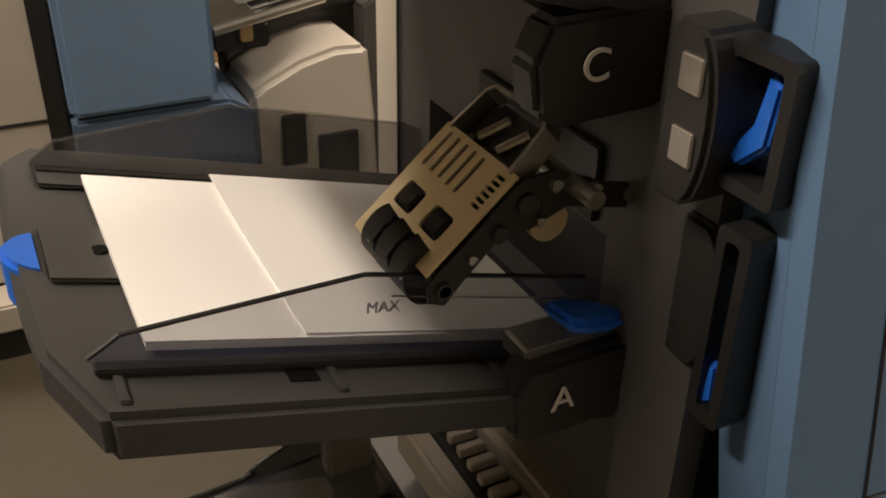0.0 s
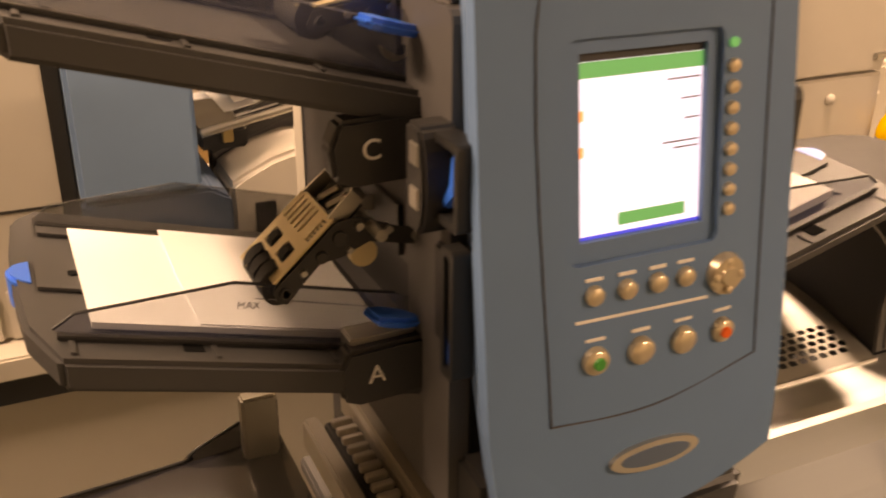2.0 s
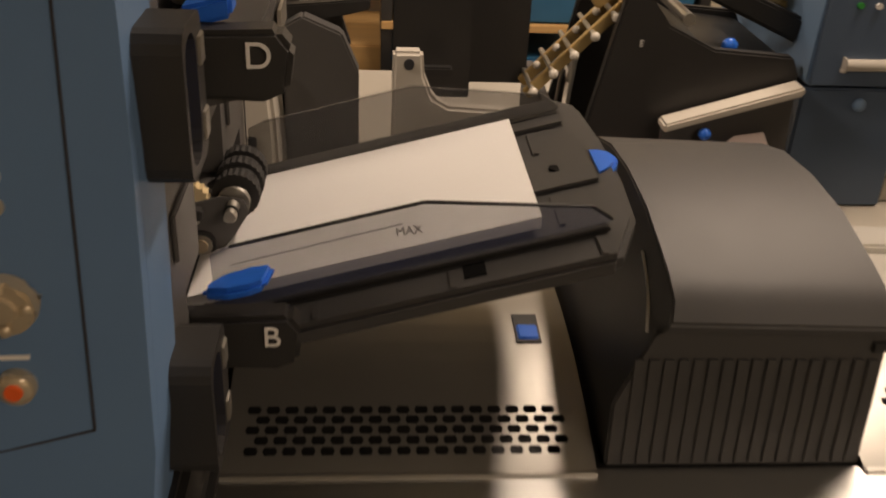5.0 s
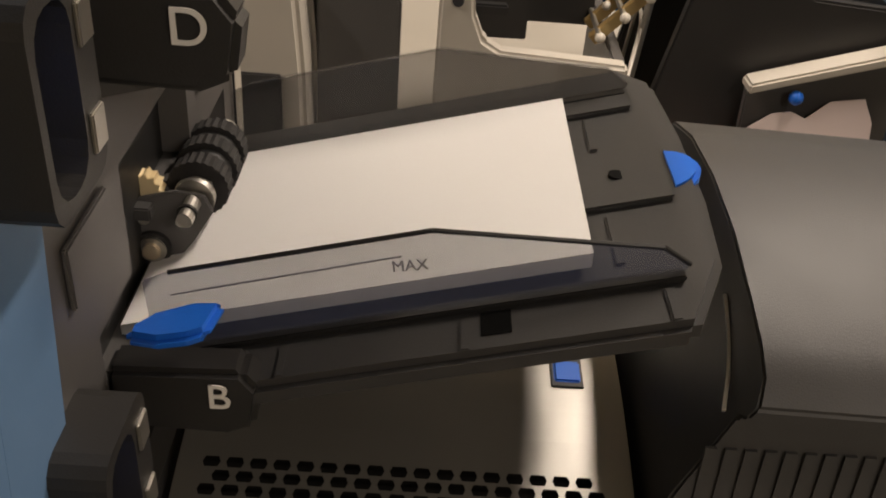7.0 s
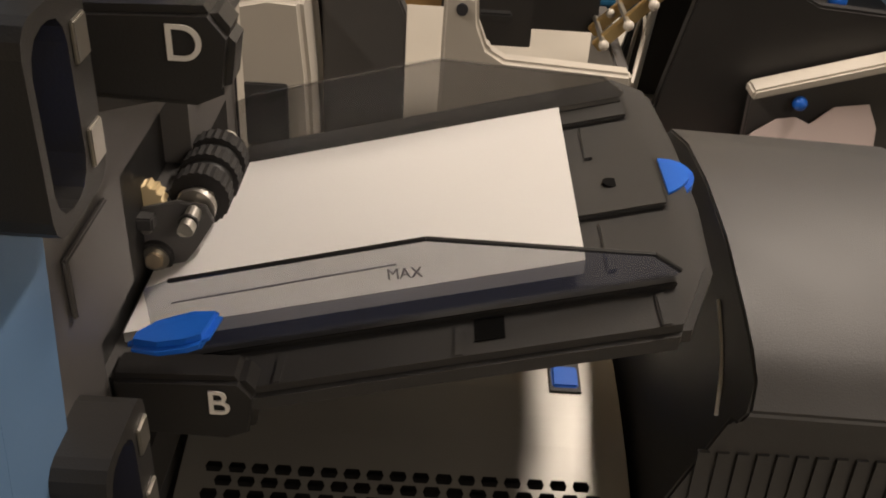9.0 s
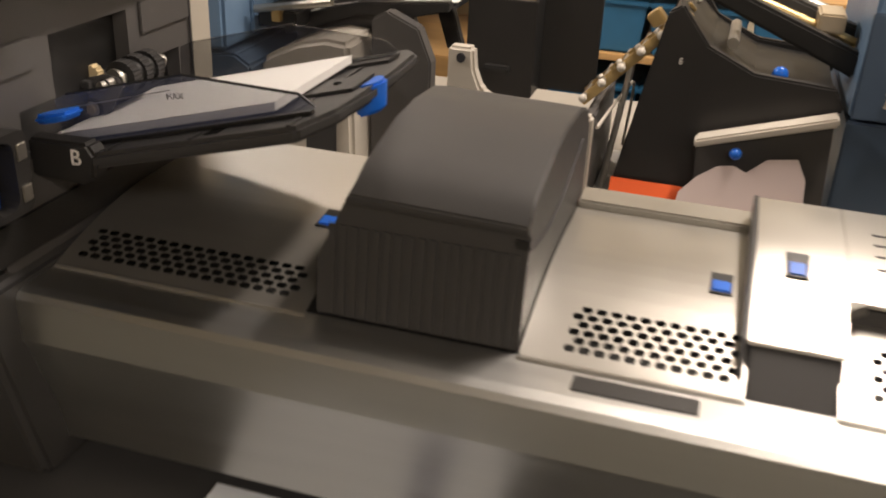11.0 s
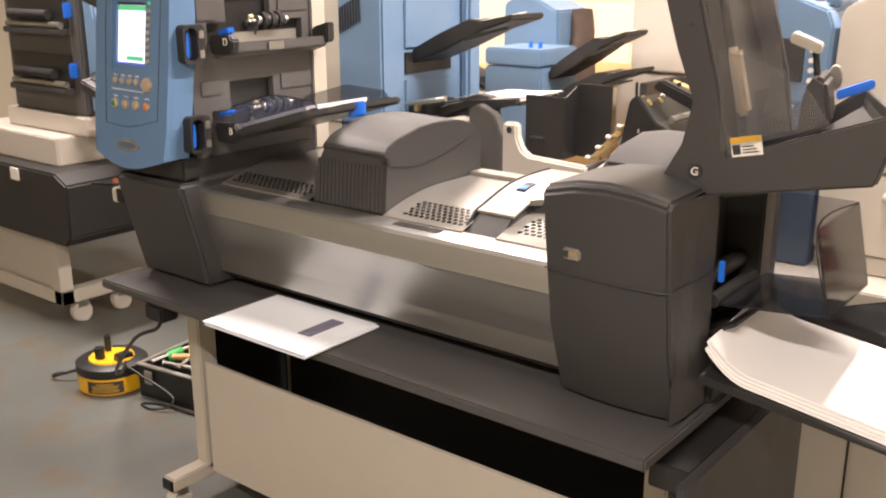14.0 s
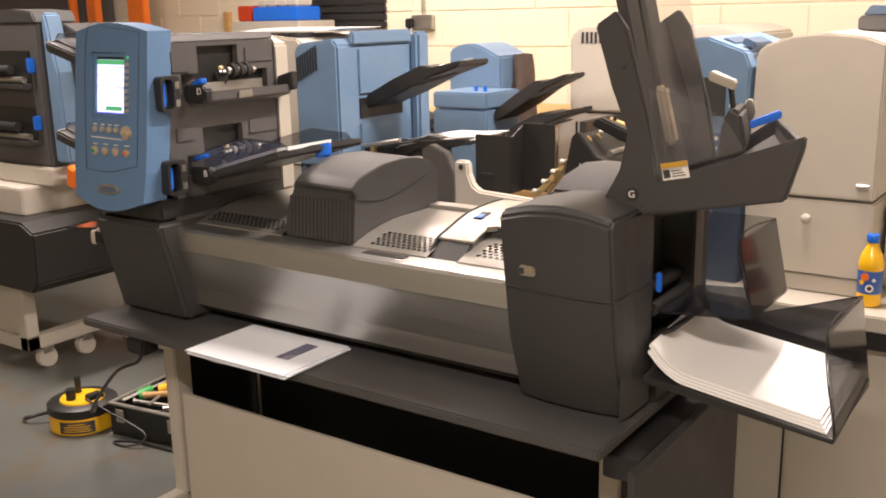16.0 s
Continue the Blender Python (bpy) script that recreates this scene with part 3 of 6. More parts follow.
part("badge_mark", box(1.780, 1.790, 0.8725, 0.875, 1.003, 1.015, 0.0005), INK, lg)
part("badge_mark", box(1.793, 1.809, 0.8725, 0.875, 1.009, 1.013, 0.0005), BRASS, lg)
rb = prism([(1.07, 0.702), (1.07, 1.135), (1.12, 1.16), (1.22, 1.175), (1.33, 1.165), (1.39, 1.12), (1.39, 0.702)], 1.742, 1.90, "x", 0.006)
smooth(part("rear_hood", rb, GREY, mc), 30)
part("output_frame", box(1.90, 1.99, 1.075, 1.39, 0.702, 0.80, 0.004), GREY_D, mc)
part("output_frame", box(1.90, 1.98, 1.30, 1.39, 0.80, 1.12, 0.004), GREY_D, mc)
part("inner_roller", cyl((1.94, 1.09, 0.93), (1.94, 1.29, 0.93), 0.018), BLACK, mc)
part("inner_roller", cyl((1.97, 1.09, 0.90), (1.97, 1.29, 0.90), 0.014), RUBBER, mc)
part("inner_plate", prism([(1.91, 0.80), (2.02, 0.86), (2.02, 0.868), (1.91, 0.81)], 1.09, 1.29, w=0.001), GREY_D, mc)
part("blue_tab", box(1.985, 1.996, 1.072, 1.08, 0.945, 0.985, 0.002), VIVID, mc)


# feed trays on the tower's sides; sgn +1 to the right, -1 to the left
MID = 0.545


def feed_tray(sgn, z0, letter, with_deck=True, lift=0.0):
    def X(u):
        return MID + sgn * (u - (0.0 if sgn > 0 else 0.012))

    def zt(u):
        return z0 + lift + 0.0232 + 0.27 * (u - 0.40)

    def slab(pts, lo, hi, w=0.003):
        """outline in (u, y), between two heights over the sloping deck"""
        bm = prism([(u, y) for u, y in pts], lo, hi, "z", w)
        for v in bm.verts:
            u = v.co.x
            v.co.z += zt(u)
            v.co.x = X(u)
        return bm

    FY = 0.9965 if sgn > 0 else 0.990
    if with_deck:
        tr = part("feed_tray", slab([(0.15, FY), (0.462, FY), (0.484, 1.05), (0.489, 1.12), (0.489, 1.21), (0.484, 1.30), (0.462, 1.335), (0.15, 1.335)], -0.018 if sgn > 0 else -0.03, 0.0, 0.005), GREY, mc, "dark grey sloping paper feed tray")
        part("tray_pad", slab([(0.41, 1.12), (0.47, 1.12), (0.47, 1.19), (0.41, 1.19)], 0.0005, 0.004), GREY, tr)
        part("tray_pad", slab([(0.40, 1.255), (0.462, 1.255), (0.462, 1.30), (0.40, 1.30)], 0.0005, 0.004), GREY, tr)
        # uncut hole and slot: flat black pieces show their inner shade
        part("screw_hole", cyl((X(0.438), 1.157, zt(0.438) + 0.002), (X(0.438), 1.157, zt(0.438) + 0.0048), 0.006, n=16), HOLE_SHADE, tr)
        part("square_slot", slab([(0.347, 1.012), (0.364, 1.012), (0.364, 1.032), (0.347, 1.032)], 0.0002, 0.0008, 0.0), HOLE_SHADE, tr)
        for u, ya, yb in ((0.232, 1.0, 1.026), (0.335, 1.0, 1.026), (0.447, 1.0, 1.03), (0.425, 1.058, 1.112), (0.425, 1.2, 1.25)):
            part("tray_ridge", slab([(u, ya), (u + 0.006, ya), (u + 0.006, yb), (u, yb)], 0.0, 0.0022, 0.0009), GREY, tr)
        part("end_knob", slab([(0.464 + 0.029 * math.cos(math.radians(a)), 1.16 + 0.029 * math.sin(math.radians(a))) for a in range(-80, 81, 10)], -0.034, 0.0016, 0.004), VIVID, tr, "blue round adjusting knob")
        for gy, side in ((1.041 if sgn > 0 else 1.031, 0), (1.285, 1)):
            prof = [(0.155, 0.002), (0.455, 0.002), (0.462, 0.008), (0.445, 0.024), (0.316, 0.064), (0.17, 0.064), (0.155, 0.06)]
            bm = prism(prof, gy - 0.0015, gy + 0.0015, "y", 0.0)
            for v in bm.verts:
                u = v.co.x
                v.co.y += (-0.15 if side == 0 else 0.06) * v.co.z
                v.co.z += zt(u)
                v.co.x = X(u)
            g = part("side_guide", bm, SMOKE if side == 0 else SMOKE_R, tr, "smoked acrylic paper guide" if side == 0 else "tinted acrylic paper guide")
            rim = [Vector((X(u), gy + (-0.15 if side == 0 else 0.06) * h, zt(u) + h)) for u, h in prof[2:6]]
            bmr = bmesh.new()
            for a, b in zip(rim, rim[1:]):
                add(bmr, cyl(a, b, 0.0016, n=6))
            part("guide_rim", bmr, BLACK if side == 0 else CLEAR, g)
            part("guide_foot", slab([(0.155, gy - 0.008), (0.46, gy - 0.008), (0.46, gy + 0.003), (0.155, gy + 0.003)], 0.0005, 0.005, 0.001), BLACK, g)
            if side == 0:
                mt = Matrix.Translation((X(0.305), gy - 0.0085, zt(0.305) + 0.042)) @ pose(0, 0, 0, 80, 0, 0) @ pose(0, 0, 0, 0, 0, sgn * 9)
                text("lettering", "MAX", 0.0095, mt, ETCH, g)
                part("fill_line", rail([(X(0.17), gy - 0.0092, zt(0.17) + 0.048), (X(0.30), gy - 0.0095, zt(0.30) + 0.05)], 0.0006, 5), ETCH, g)
        part("guide_lever", slab([(0.154, 0.994), (0.172, 0.986), (0.19, 0.985), (0.201, 0.988), (0.206, 1.014), (0.188, 1.018), (0.166, 1.014), (0.154, 1.004)], 0.042, 0.052, 0.004), VIVID, tr, "blue guide lever")
    else:
        tr = part("feed_shelf", slab([(0.145, 1.0), (0.20, 1.0), (0.20, 1.34), (0.145, 1.34)], -0.03, -0.002, 0.004), GREY_T, mc, "grey feed shelf without a tray")
        part("edge_clip", slab([(0.15, 1.33), (0.21, 1.33), (0.21, 1.36), (0.15, 1.36)], -0.02, 0.03, 0.004), GREY_D, tr)
        part("edge_clip", slab([(0.203, 1.13), (0.206, 1.13), (0.206, 1.18), (0.203, 1.18)], -0.028, -0.008, 0.0005), STEEL, tr)
        part("blue_tab", slab([(0.15, 1.015), (0.185, 1.015), (0.185, 1.04), (0.15, 1.04)], 0.022, 0.037, 0.003), VIVID, tr)
        part("back_plate", slab([(0.147, 1.02), (0.155, 1.02), (0.155, 1.27), (0.147, 1.27)], 0.0, 0.03, 0.001), STEEL, tr)
    # lettered arm
    zc = z0 - 0.033
    def X(u):
        return MID + sgn * u

    arm_pts = [(0.14, zc - 0.028), (0.205, zc - 0.03), (0.222, zc - 0.022), (0.226, zc + 0.006), (0.216, zc + (0.019 if sgn > 0 else 0.028)), (0.14, zc + (0.016 if sgn > 0 else 0.03))]
    bm = prism(arm_pts, 0.994, 1.02, "y", 0.004) if sgn > 0 else prism(arm_pts, 0.988, 1.014, "y", 0.004)
    for v in bm.verts:
        v.co.x = X(v.co.x)
    arm = part("lettered_arm", bm, GREY_D, mc, "dark arm with a white letter")
    text("letter", letter, 0.025, Matrix.Translation((X(0.203 if sgn > 0 else 0.19), 0.992 if sgn > 0 else 0.986, zc + 0.002)) @ pose(0, 0, 0, 90, 0, 0), WHITE, arm, "white letter " + letter)
    # lever housing near the tower's front edge
    if sgn < 0:
        zc += -0.005 if letter == "C" else 0.1
    lo, hi = (0.055, 0.05) if sgn > 0 else ((0.034, 0.037) if letter == "C" else (0.06, 0.056))
    dy = -0.02 if sgn > 0 else -0.016
    fy = 0.016 if sgn > 0 else (-0.002 if letter == "C" else 0.004)
    hz = zc if sgn > 0 else zc - 0.004
    curve = [(0.968 + dy, hz + 0.045)] + [(0.948 + dy - 0.016 * math.cos(a), hz + 0.045 * math.sin(a)) for a in [math.pi * (0.5 - k / 10) for k in range(11)]] + [(0.968 + dy, hz - 0.045)]
    hb = plate(rect(0.893, 0.955, hz - 0.045, hz + 0.045, 0.012), [rect(0.899, 0.934, hz - 0.038, hz + 0.038, 0.014)], lambda u, v, d: (X(d), u, v), 0.14, 0.175) if sgn > 0 else prism(curve, X(0.14), X(0.175 if letter != "A" else 0.15), "x", 0.003)
    hs = part("lever_housing", hb, GREY_D, mc)
    for dz in (0.022, -0.024) if sgn > 0 else ((0.019, -0.017) if letter == "C" else ()):
        part("white_square", box(min(X(0.1745), X(0.177)), max(X(0.1745), X(0.177)), (0.94 if sgn < 0 else 0.958) + dy, (0.956 if sgn < 0 else 0.972) + dy, zc + dz - 0.009, zc + dz + 0.009, 0.001), STEEL, hs)
    fe = 0.928 if letter == "C" else 0.912
    if sgn < 0:
        part("lever_frame", plate(rect(0.885 + fy, fe, zc - lo, zc + hi, 0.004), [rect(0.892 + fy, fe - 0.006, zc - lo + 0.007, zc + hi - 0.007, 0.003)], lambda u, v, d: (X(d), u, v), 0.142, 0.162), BLACK, hs)
    else:
        # black sheet behind the housing's opening paints the depth of its shade
        part("lever_recess", box(X(0.1385), X(0.1395), 0.898, 0.935, zc - 0.04, zc + 0.04, 0.0), HOLE_SHADE, hs)
    zl = zc - 0.006 if letter != "A" else zc - 0.036
    if sgn > 0:
        part("lever", prism([(0.906, zc + 0.03), (0.902, zc - 0.005), (0.9, zc - 0.03), (0.914, zc - 0.034), (0.916, zc - 0.008), (0.914, zc + 0.03)], X(0.146), X(0.168), "x", 0.003), VIVID, hs, "blue release lever")
    else:
        lv = [(0.905, 0.032), (0.896, 0.028), (0.899, -0.002), (0.916, -0.018), (0.923, -0.012), (0.910, 0.006)] if letter == "C" else [(0.902, 0.012), (0.896, 0.01), (0.895, -0.012), (0.902, -0.018), (0.905, -0.012)]
        part("lever", prism([(y + fy, zl + z) for y, z in lv], min(X(0.148), X(0.158)), max(X(0.148), X(0.158)), "x", 0.002), VIVID, hs, "blue release lever")
    return tr


feed_tray(1, 1.136, "B")
feed_tray(-1, 1.144, "A", True, 0.004)
feed_tray(1, 1.352, "D", False)
feed_tray(-1, 1.356, "C", True, 0.055)


def feed_unit(sgn, z0, raised):
    """The swinging separator unit: a slotted plate with rubber rollers."""
    ang = 42 if raised else 8
    m = Matrix.Translation((MID + sgn * (0.252 if raised else 0.185), 1.05 if raised else 1.09, z0 + 0.09 if raised else z0 + 0.035)) @ Matrix.Diagonal((0.93 * sgn, 0.93, 0.93, 1)) @ pose(0, 0, 0, 0, ang, 0)

    def F(u, v, d):
        return m @ Vector((u, v, d))

    u0 = part("feed_unit", plate([(-0.05, -0.045), (0.03, -0.045), (0.03, -0.03), (0.042, -0.03), (0.042, -0.022), (0.026, -0.022), (0.026, 0.02), (0.042, 0.02), (0.042, 0.045), (-0.05, 0.045)],
                               [rect(-0.006, 0.012, -0.03, -0.006, 0.003), rect(-0.006, 0.012, 0.008, 0.032, 0.003)] + [rect(-0.046, -0.018, y, y + 0.004, 0.0015) for y in (-0.012, -0.001, 0.010, 0.021, 0.032)] + [rect(-0.044 + 0.0045 * k, -0.0415 + 0.0045 * k, -0.039, -0.03) for k in range(6)], F, 0.0, 0.002), BEIGE, mc, "beige slotted separator plate with black rollers")
    bm = box(-0.048, 0.02, -0.042, 0.043, -0.022, -0.003, 0.003)
    bm.transform(m)
    part("unit_body", bm, BLACK, u0)
    for v in (-0.018, 0.02):
        part("rubber_pad", (lambda b: (b.transform(m), b)[1])(box(-0.004, 0.01, v - 0.010, v + 0.010, -0.004, 0.004, 0.003)), RUBBER, u0)
    for v in (-0.022, 0.0, 0.022):
        bmr = bmesh.new()
        add(bmr, cyl((0.029, v - 0.009, -0.012), (0.029, v + 0.009, -0.012), 0.019, n=24, w=0.002))
        bmr.transform(m)
        part("roller", bmr, RUBBER, u0)
    bmr = cyl((0.029, -0.052, -0.012), (0.029, 0.052, -0.012), 0.004, n=12)
    bmr.transform(m)
    part("axle", bmr, STEEL, u0)
    for v in (-0.047, 0.047):
        bmr = prism([(-0.105, -0.078), (-0.09, -0.086), (-0.058, -0.04), (-0.03, -0.03), (-0.012, -0.018), (0.02, -0.02), (0.036, -0.022), (0.041, -0.012), (0.034, -0.002), (-0.05, -0.001), (-0.068, -0.014), (-0.085, -0.05)], v - 0.0012, v + 0.0012, "y", 0.0)
        bmr.transform(m)
        p = part("side_cheek", bmr, GREY_D if v < 0 else STEEL, u0)
        for uu, dd, rr in ((0.029, -0.012, 0.0055), (0.004, -0.011, 0.003), (-0.018, -0.014, 0.0055), (-0.042, -0.014, 0.007), (-0.04, -0.03, 0.003), (-0.062, -0.02, 0.004), (-0.078, -0.045, 0.004), (-0.092, -0.072, 0.0045)):
            b2 = cyl((uu, v - 0.005, dd), (uu, v + 0.005, dd), rr, n=14, w=0.001)
            b2.transform(m)
            part("bolt", b2, STEEL if rr < 0.005 else GREY, p)
    loop = [(-0.048, -0.04), (-0.082, -0.036), (-0.088, -0.03), (-0.088, 0.03), (-0.082, 0.036), (-0.048, 0.04)]
    inner = [(-0.048, -0.037), (-0.08, -0.0335), (-0.085, -0.029), (-0.085, 0.029), (-0.08, 0.0335), (-0.048, 0.037)]
    part("bent_bracket", plate(loop + inner[::-1], [], F, -0.012, 0.004), STEEL, u0, "thin bent steel bracket")
    bm = box(-0.082, -0.05, -0.032, 0.032, -0.02, -0.006, 0.004)
    bm.transform(m)
    part("solenoid", bm, BLACK, u0)
    for v in (-0.02, 0.004):
        bm = cyl((-0.075, v, -0.005), (-0.055, v + 0.012, -0.004), 0.0035, n=10)
        bm.transform(m)
        part("spring", bm, STEEL, u0)
    part("cross_rod", (lambda b: (b.transform(m), b)[1])(cyl((-0.07, -0.075, -0.03), (-0.07, 0.075, -0.03), 0.006, n=14)), STEEL, u0)
    part("ivory_gear", (lambda b: (b.transform(m), b)[1])(cyl((-0.045, -0.03, -0.055), (-0.045, -0.02, -0.055), 0.014, n=18)), BEIGE, u0)


def roller_unit(sgn, z0):
    """The same unit swung down: rubber rollers on a shaft, grey cheek plates."""
    def X(u):
        return MID + sgn * u

    zr = z0 + 0.063
    ux = 0.183
    u0 = part("feed_unit", cyl((X(ux), 1.027, zr), (X(ux), 1.14, zr), 0.0045, n=16, w=0.001), STEEL, mc, "black rubber feed rollers on a steel shaft")
    for y, r, w in ((1.067, 0.0175, 0.006), (1.078, 0.0145, 0.004), (1.088, 0.0185, 0.006), (1.099, 0.0145, 0.004), (1.109, 0.0185, 0.006), (1.119, 0.0125, 0.003)):
        if w > 0.005:
            rim = [(X(ux) + (r - 0.0009 * (k % 2)) * math.cos(math.pi * k / 24), zr + (r - 0.0009 * (k % 2)) * math.sin(math.pi * k / 24)) for k in range(48)]
            part("roller", prism(rim, y - w, y + w, "y", 0.0), RUBBER, u0)
        else:
            smooth(part("roller_core", cyl((X(ux), y - w, zr), (X(ux), y + w, zr), r, n=24, w=0.002), BLACK, u0))
    for y, r, w in ((1.052, 0.0115, 0.0015), (1.0565, 0.009, 0.003), (1.127, 0.0095, 0.003), (1.133, 0.007, 0.003)):
        smooth(part("collar", cyl((X(ux), y - w, zr), (X(ux), y + w, zr), r, n=20, w=0.0008), STEEL, u0))
    part("shaft_ring", cyl((X(ux), 1.0335, zr), (X(ux), 1.0355, zr), 0.0056, n=16), BLACK, u0)
    a, b = sorted((X(0.12), X(0.168)))
    part("top_plate", box(a, b, 1.068, 1.122, zr - 0.004, zr - 0.001, 0.001), GREY_T, u0)
    bm = prism([(0.122, zr - 0.048), (0.137, zr - 0.025), (0.139, zr - 0.004), (0.174, zr + 0.006), (0.19, zr + 0.004), (0.194, zr - 0.006), (0.182, zr - 0.026), (0.17, zr - 0.042), (0.156, zr - 0.044)], 1.0465, 1.0495, "y", 0.0006)
    for v in bm.verts:
        v.co.x = X(v.co.x)
    ck = part("cheek_plate", bm, GREY_T, u0)
    for u, dz, r, y1, m in ((0.159, -0.031, 0.0105, 1.0435, GREY_D), (0.159, -0.031, 0.008, 1.042, STEEL), (0.159, -0.031, 0.005, 1.0395, CHAMP), (0.140, -0.02, 0.0036, 1.041, STEEL), (0.156, -0.011, 0.0033, 1.042, STEEL)):
        part("bolt", cyl((X(u), 1.0466, zr + dz), (X(u), y1, zr + dz), r, n=18, w=0.0006), m, ck)
    part("cheek_flange", box(*sorted((X(0.138), X(0.162))), 1.037, 1.0465, zr - 0.009, zr - 0.001, 0.001), GREY, ck)
    teeth = [(X(0.154) + (0.0115 - 0.0022 * (k % 2)) * math.cos(math.pi * k / 14), zr + 0.001 + (0.0115 - 0.0022 * (k % 2)) * math.sin(math.pi * k / 14)) for k in range(28)]
    part("ivory_gear", prism(teeth, 1.052, 1.062, "y", 0.0004), BEIGE, u0, "ivory toothed gear wheel")
    part("back_shaft", cyl((X(0.12), 1.02, zr + 0.02), (X(0.12), 1.2, zr + 0.02), 0.007, n=14), STEEL, u0)
    part("back_shaft", cyl((X(0.135), 1.12, zr - 0.005), (X(0.135), 1.2, zr - 0.005), 0.008, n=14), WHITE_P, u0)
    u0.scale = (1.178, 1.178, 1.178)
    u0.location = (0.0614, 0.0901, -0.139 - 0.178 * (z0 - 1.136))


feed_unit(-1, 1.138, True)
roller_unit(1, 1.136)
roller_unit(1, 1.352)
feed_unit(-1, 1.40, False)
part("feed_rail", box(MID - 0.21, MID - 0.146, 1.0, 1.03, 1.13, 1.145, 0.002), STEEL, mc)

# envelope hopper over the end block
hp_side = [(1.89, 1.135), (1.925, 1.2), (1.94, 1.275), (1.905, 1.36), (1.868, 1.478), (1.91, 1.505), (1.935, 1.47), (1.985, 1.30), (2.01, 1.187), (2.275, 1.285), (2.273, 1.262), (2.26, 1.215), (2.246, 1.166), (2.2, 1.157), (2.0, 1.118), (1.90, 1.10)]
def taper(bm):
    for v in bm.verts:
        if v.co.x > 2.0:
            v.co.x -= (v.co.x - 2.0) * 1.55 * (v.co.y - 1.012)
    return bm


hop = part("envelope_hopper", prism(hp_side, 1.012, 1.03, "y", 0.004), GREY, mc, "dark grey leaning envelope hopper")
part("hopper_side", taper(prism(hp_side, 1.33, 1.348, "y", 0.004)), GREY, hop)
part("hopper_floor", taper(prism([(2.0, 1.135), (2.268, 1.25), (2.262, 1.225), (2.24, 1.172), (2.0, 1.11)], 1.03, 1.33, "y", 0.001)), GREY, hop)
part("hopper_back", prism([(1.90, 1.14), (1.945, 1.275), (1.875, 1.475), (1.885, 1.478), (1.96, 1.27), (1.93, 1.14)], 1.03, 1.33, "y", 0.001), GREY_D, hop)
part("hopper_end", taper(prism([(2.272, 1.28), (2.27, 1.262), (2.257, 1.215), (2.241, 1.168), (2.233, 1.17), (2.248, 1.217), (2.26, 1.262), (2.262, 1.278)], 1.031, 1.329, "y", 0.001)), GREY, hop)
for y0 in (1.045, 1.135):
    part("hopper_rail", prism([(1.975, 1.19), (1.842, 1.74), (1.862, 1.745), (1.995, 1.2)], y0, y0 + 0.06, "y", 0.003), GREY, hop)
part("hopper_shield", prism([(2.01, 1.2), (1.90, 1.74), (1.903, 1.74), (2.013, 1.2)], 1.05, 1.30, "y", 0.0), CLEAR, hop, "clear acrylic shield")
part("hopper_clip", box(1.965, 1.99, 1.10, 1.13, 1.24, 1.36, 0.008, Matrix.Translation((1.977, 0, 1.3)) @ pose(0, 0, 0, 0, -14, 0) @ Matrix.Translation((-1.977, 0, -1.3))), CHAMP, hop, "worn beige spring clip")
lab = part("warning_label", box(2.015, 2.067, 1.008, 1.0115, 1.192, 1.224, 0.0, Matrix.Translation((2.04, 1.01, 1.21)) @ pose(0, 0, 0, 0, -12, 0) @ Matrix.Translation((-2.04, -1.01, -1.21))), WHITE, hop, "white and yellow warning label")
part("label_band", box(2.015, 2.067, 1.0065, 1.009, 1.215, 1.2245, 0.0, Matrix.Translation((2.04, 1.01, 1.21)) @ pose(0, 0, 0, 0, -12, 0) @ Matrix.Translation((-2.04, -1.01, -1.21))), YELLOW, lab)
part("label_mark", box(2.018, 2.031, 1.0065, 1.009, 1.196, 1.212, 0.0, Matrix.Translation((2.04, 1.01, 1.21)) @ pose(0, 0, 0, 0, -12, 0) @ Matrix.Translation((-2.04, -1.01, -1.21))), INK, lab)
for k in range(3):
    part("text_bar", box(2.035, 2.062 - 0.004 * k, 1.0065, 1.009, 1.197 + 0.005 * k, 1.199 + 0.005 * k, 0.0, Matrix.Translation((2.04, 1.01, 1.21)) @ pose(0, 0, 0, 0, -12, 0) @ Matrix.Translation((-2.04, -1.01, -1.21))), INK, lab)
part("red_strip", box(2.06, 2.16, 1.06, 1.075, 1.185, 1.2, 0.002, Matrix.Translation((2.1, 0, 1.19)) @ pose(0, 0, 0, 0, -22, 0) @ Matrix.Translation((-2.1, 0, -1.19))), RED, hop)
part("hopper_pusher", taper(prism([(2.10, 1.21), (2.17, 1.24), (2.15, 1.31), (2.125, 1.32), (2.105, 1.29)], 1.12, 1.26, "y", 0.008)), GREY, hop, "grey sliding envelope pusher")
part("blue_tab", taper(box(2.17, 2.25, 1.15, 1.17, 1.285, 1.30, 0.003, Matrix.Translation((2.2, 0, 1.29)) @ pose(0, 0, 0, 0, -18, 0) @ Matrix.Translation((-2.2, 0, -1.29)))), VIVID, hop)
part("hopper_window", prism([(2.0, 1.195), (2.17, 1.255), (2.13, 1.31), (2.06, 1.345), (1.985, 1.36)], 1.004, 1.0065, "y", 0.0), CLEAR, hop, "clear acrylic side window")
part("window_rim", rail([(2.17, 1.005, 1.255), (2.13, 1.005, 1.31), (2.06, 1.005, 1.345), (1.985, 1.005, 1.36)], 0.0014, 6), CLEAR, hop)
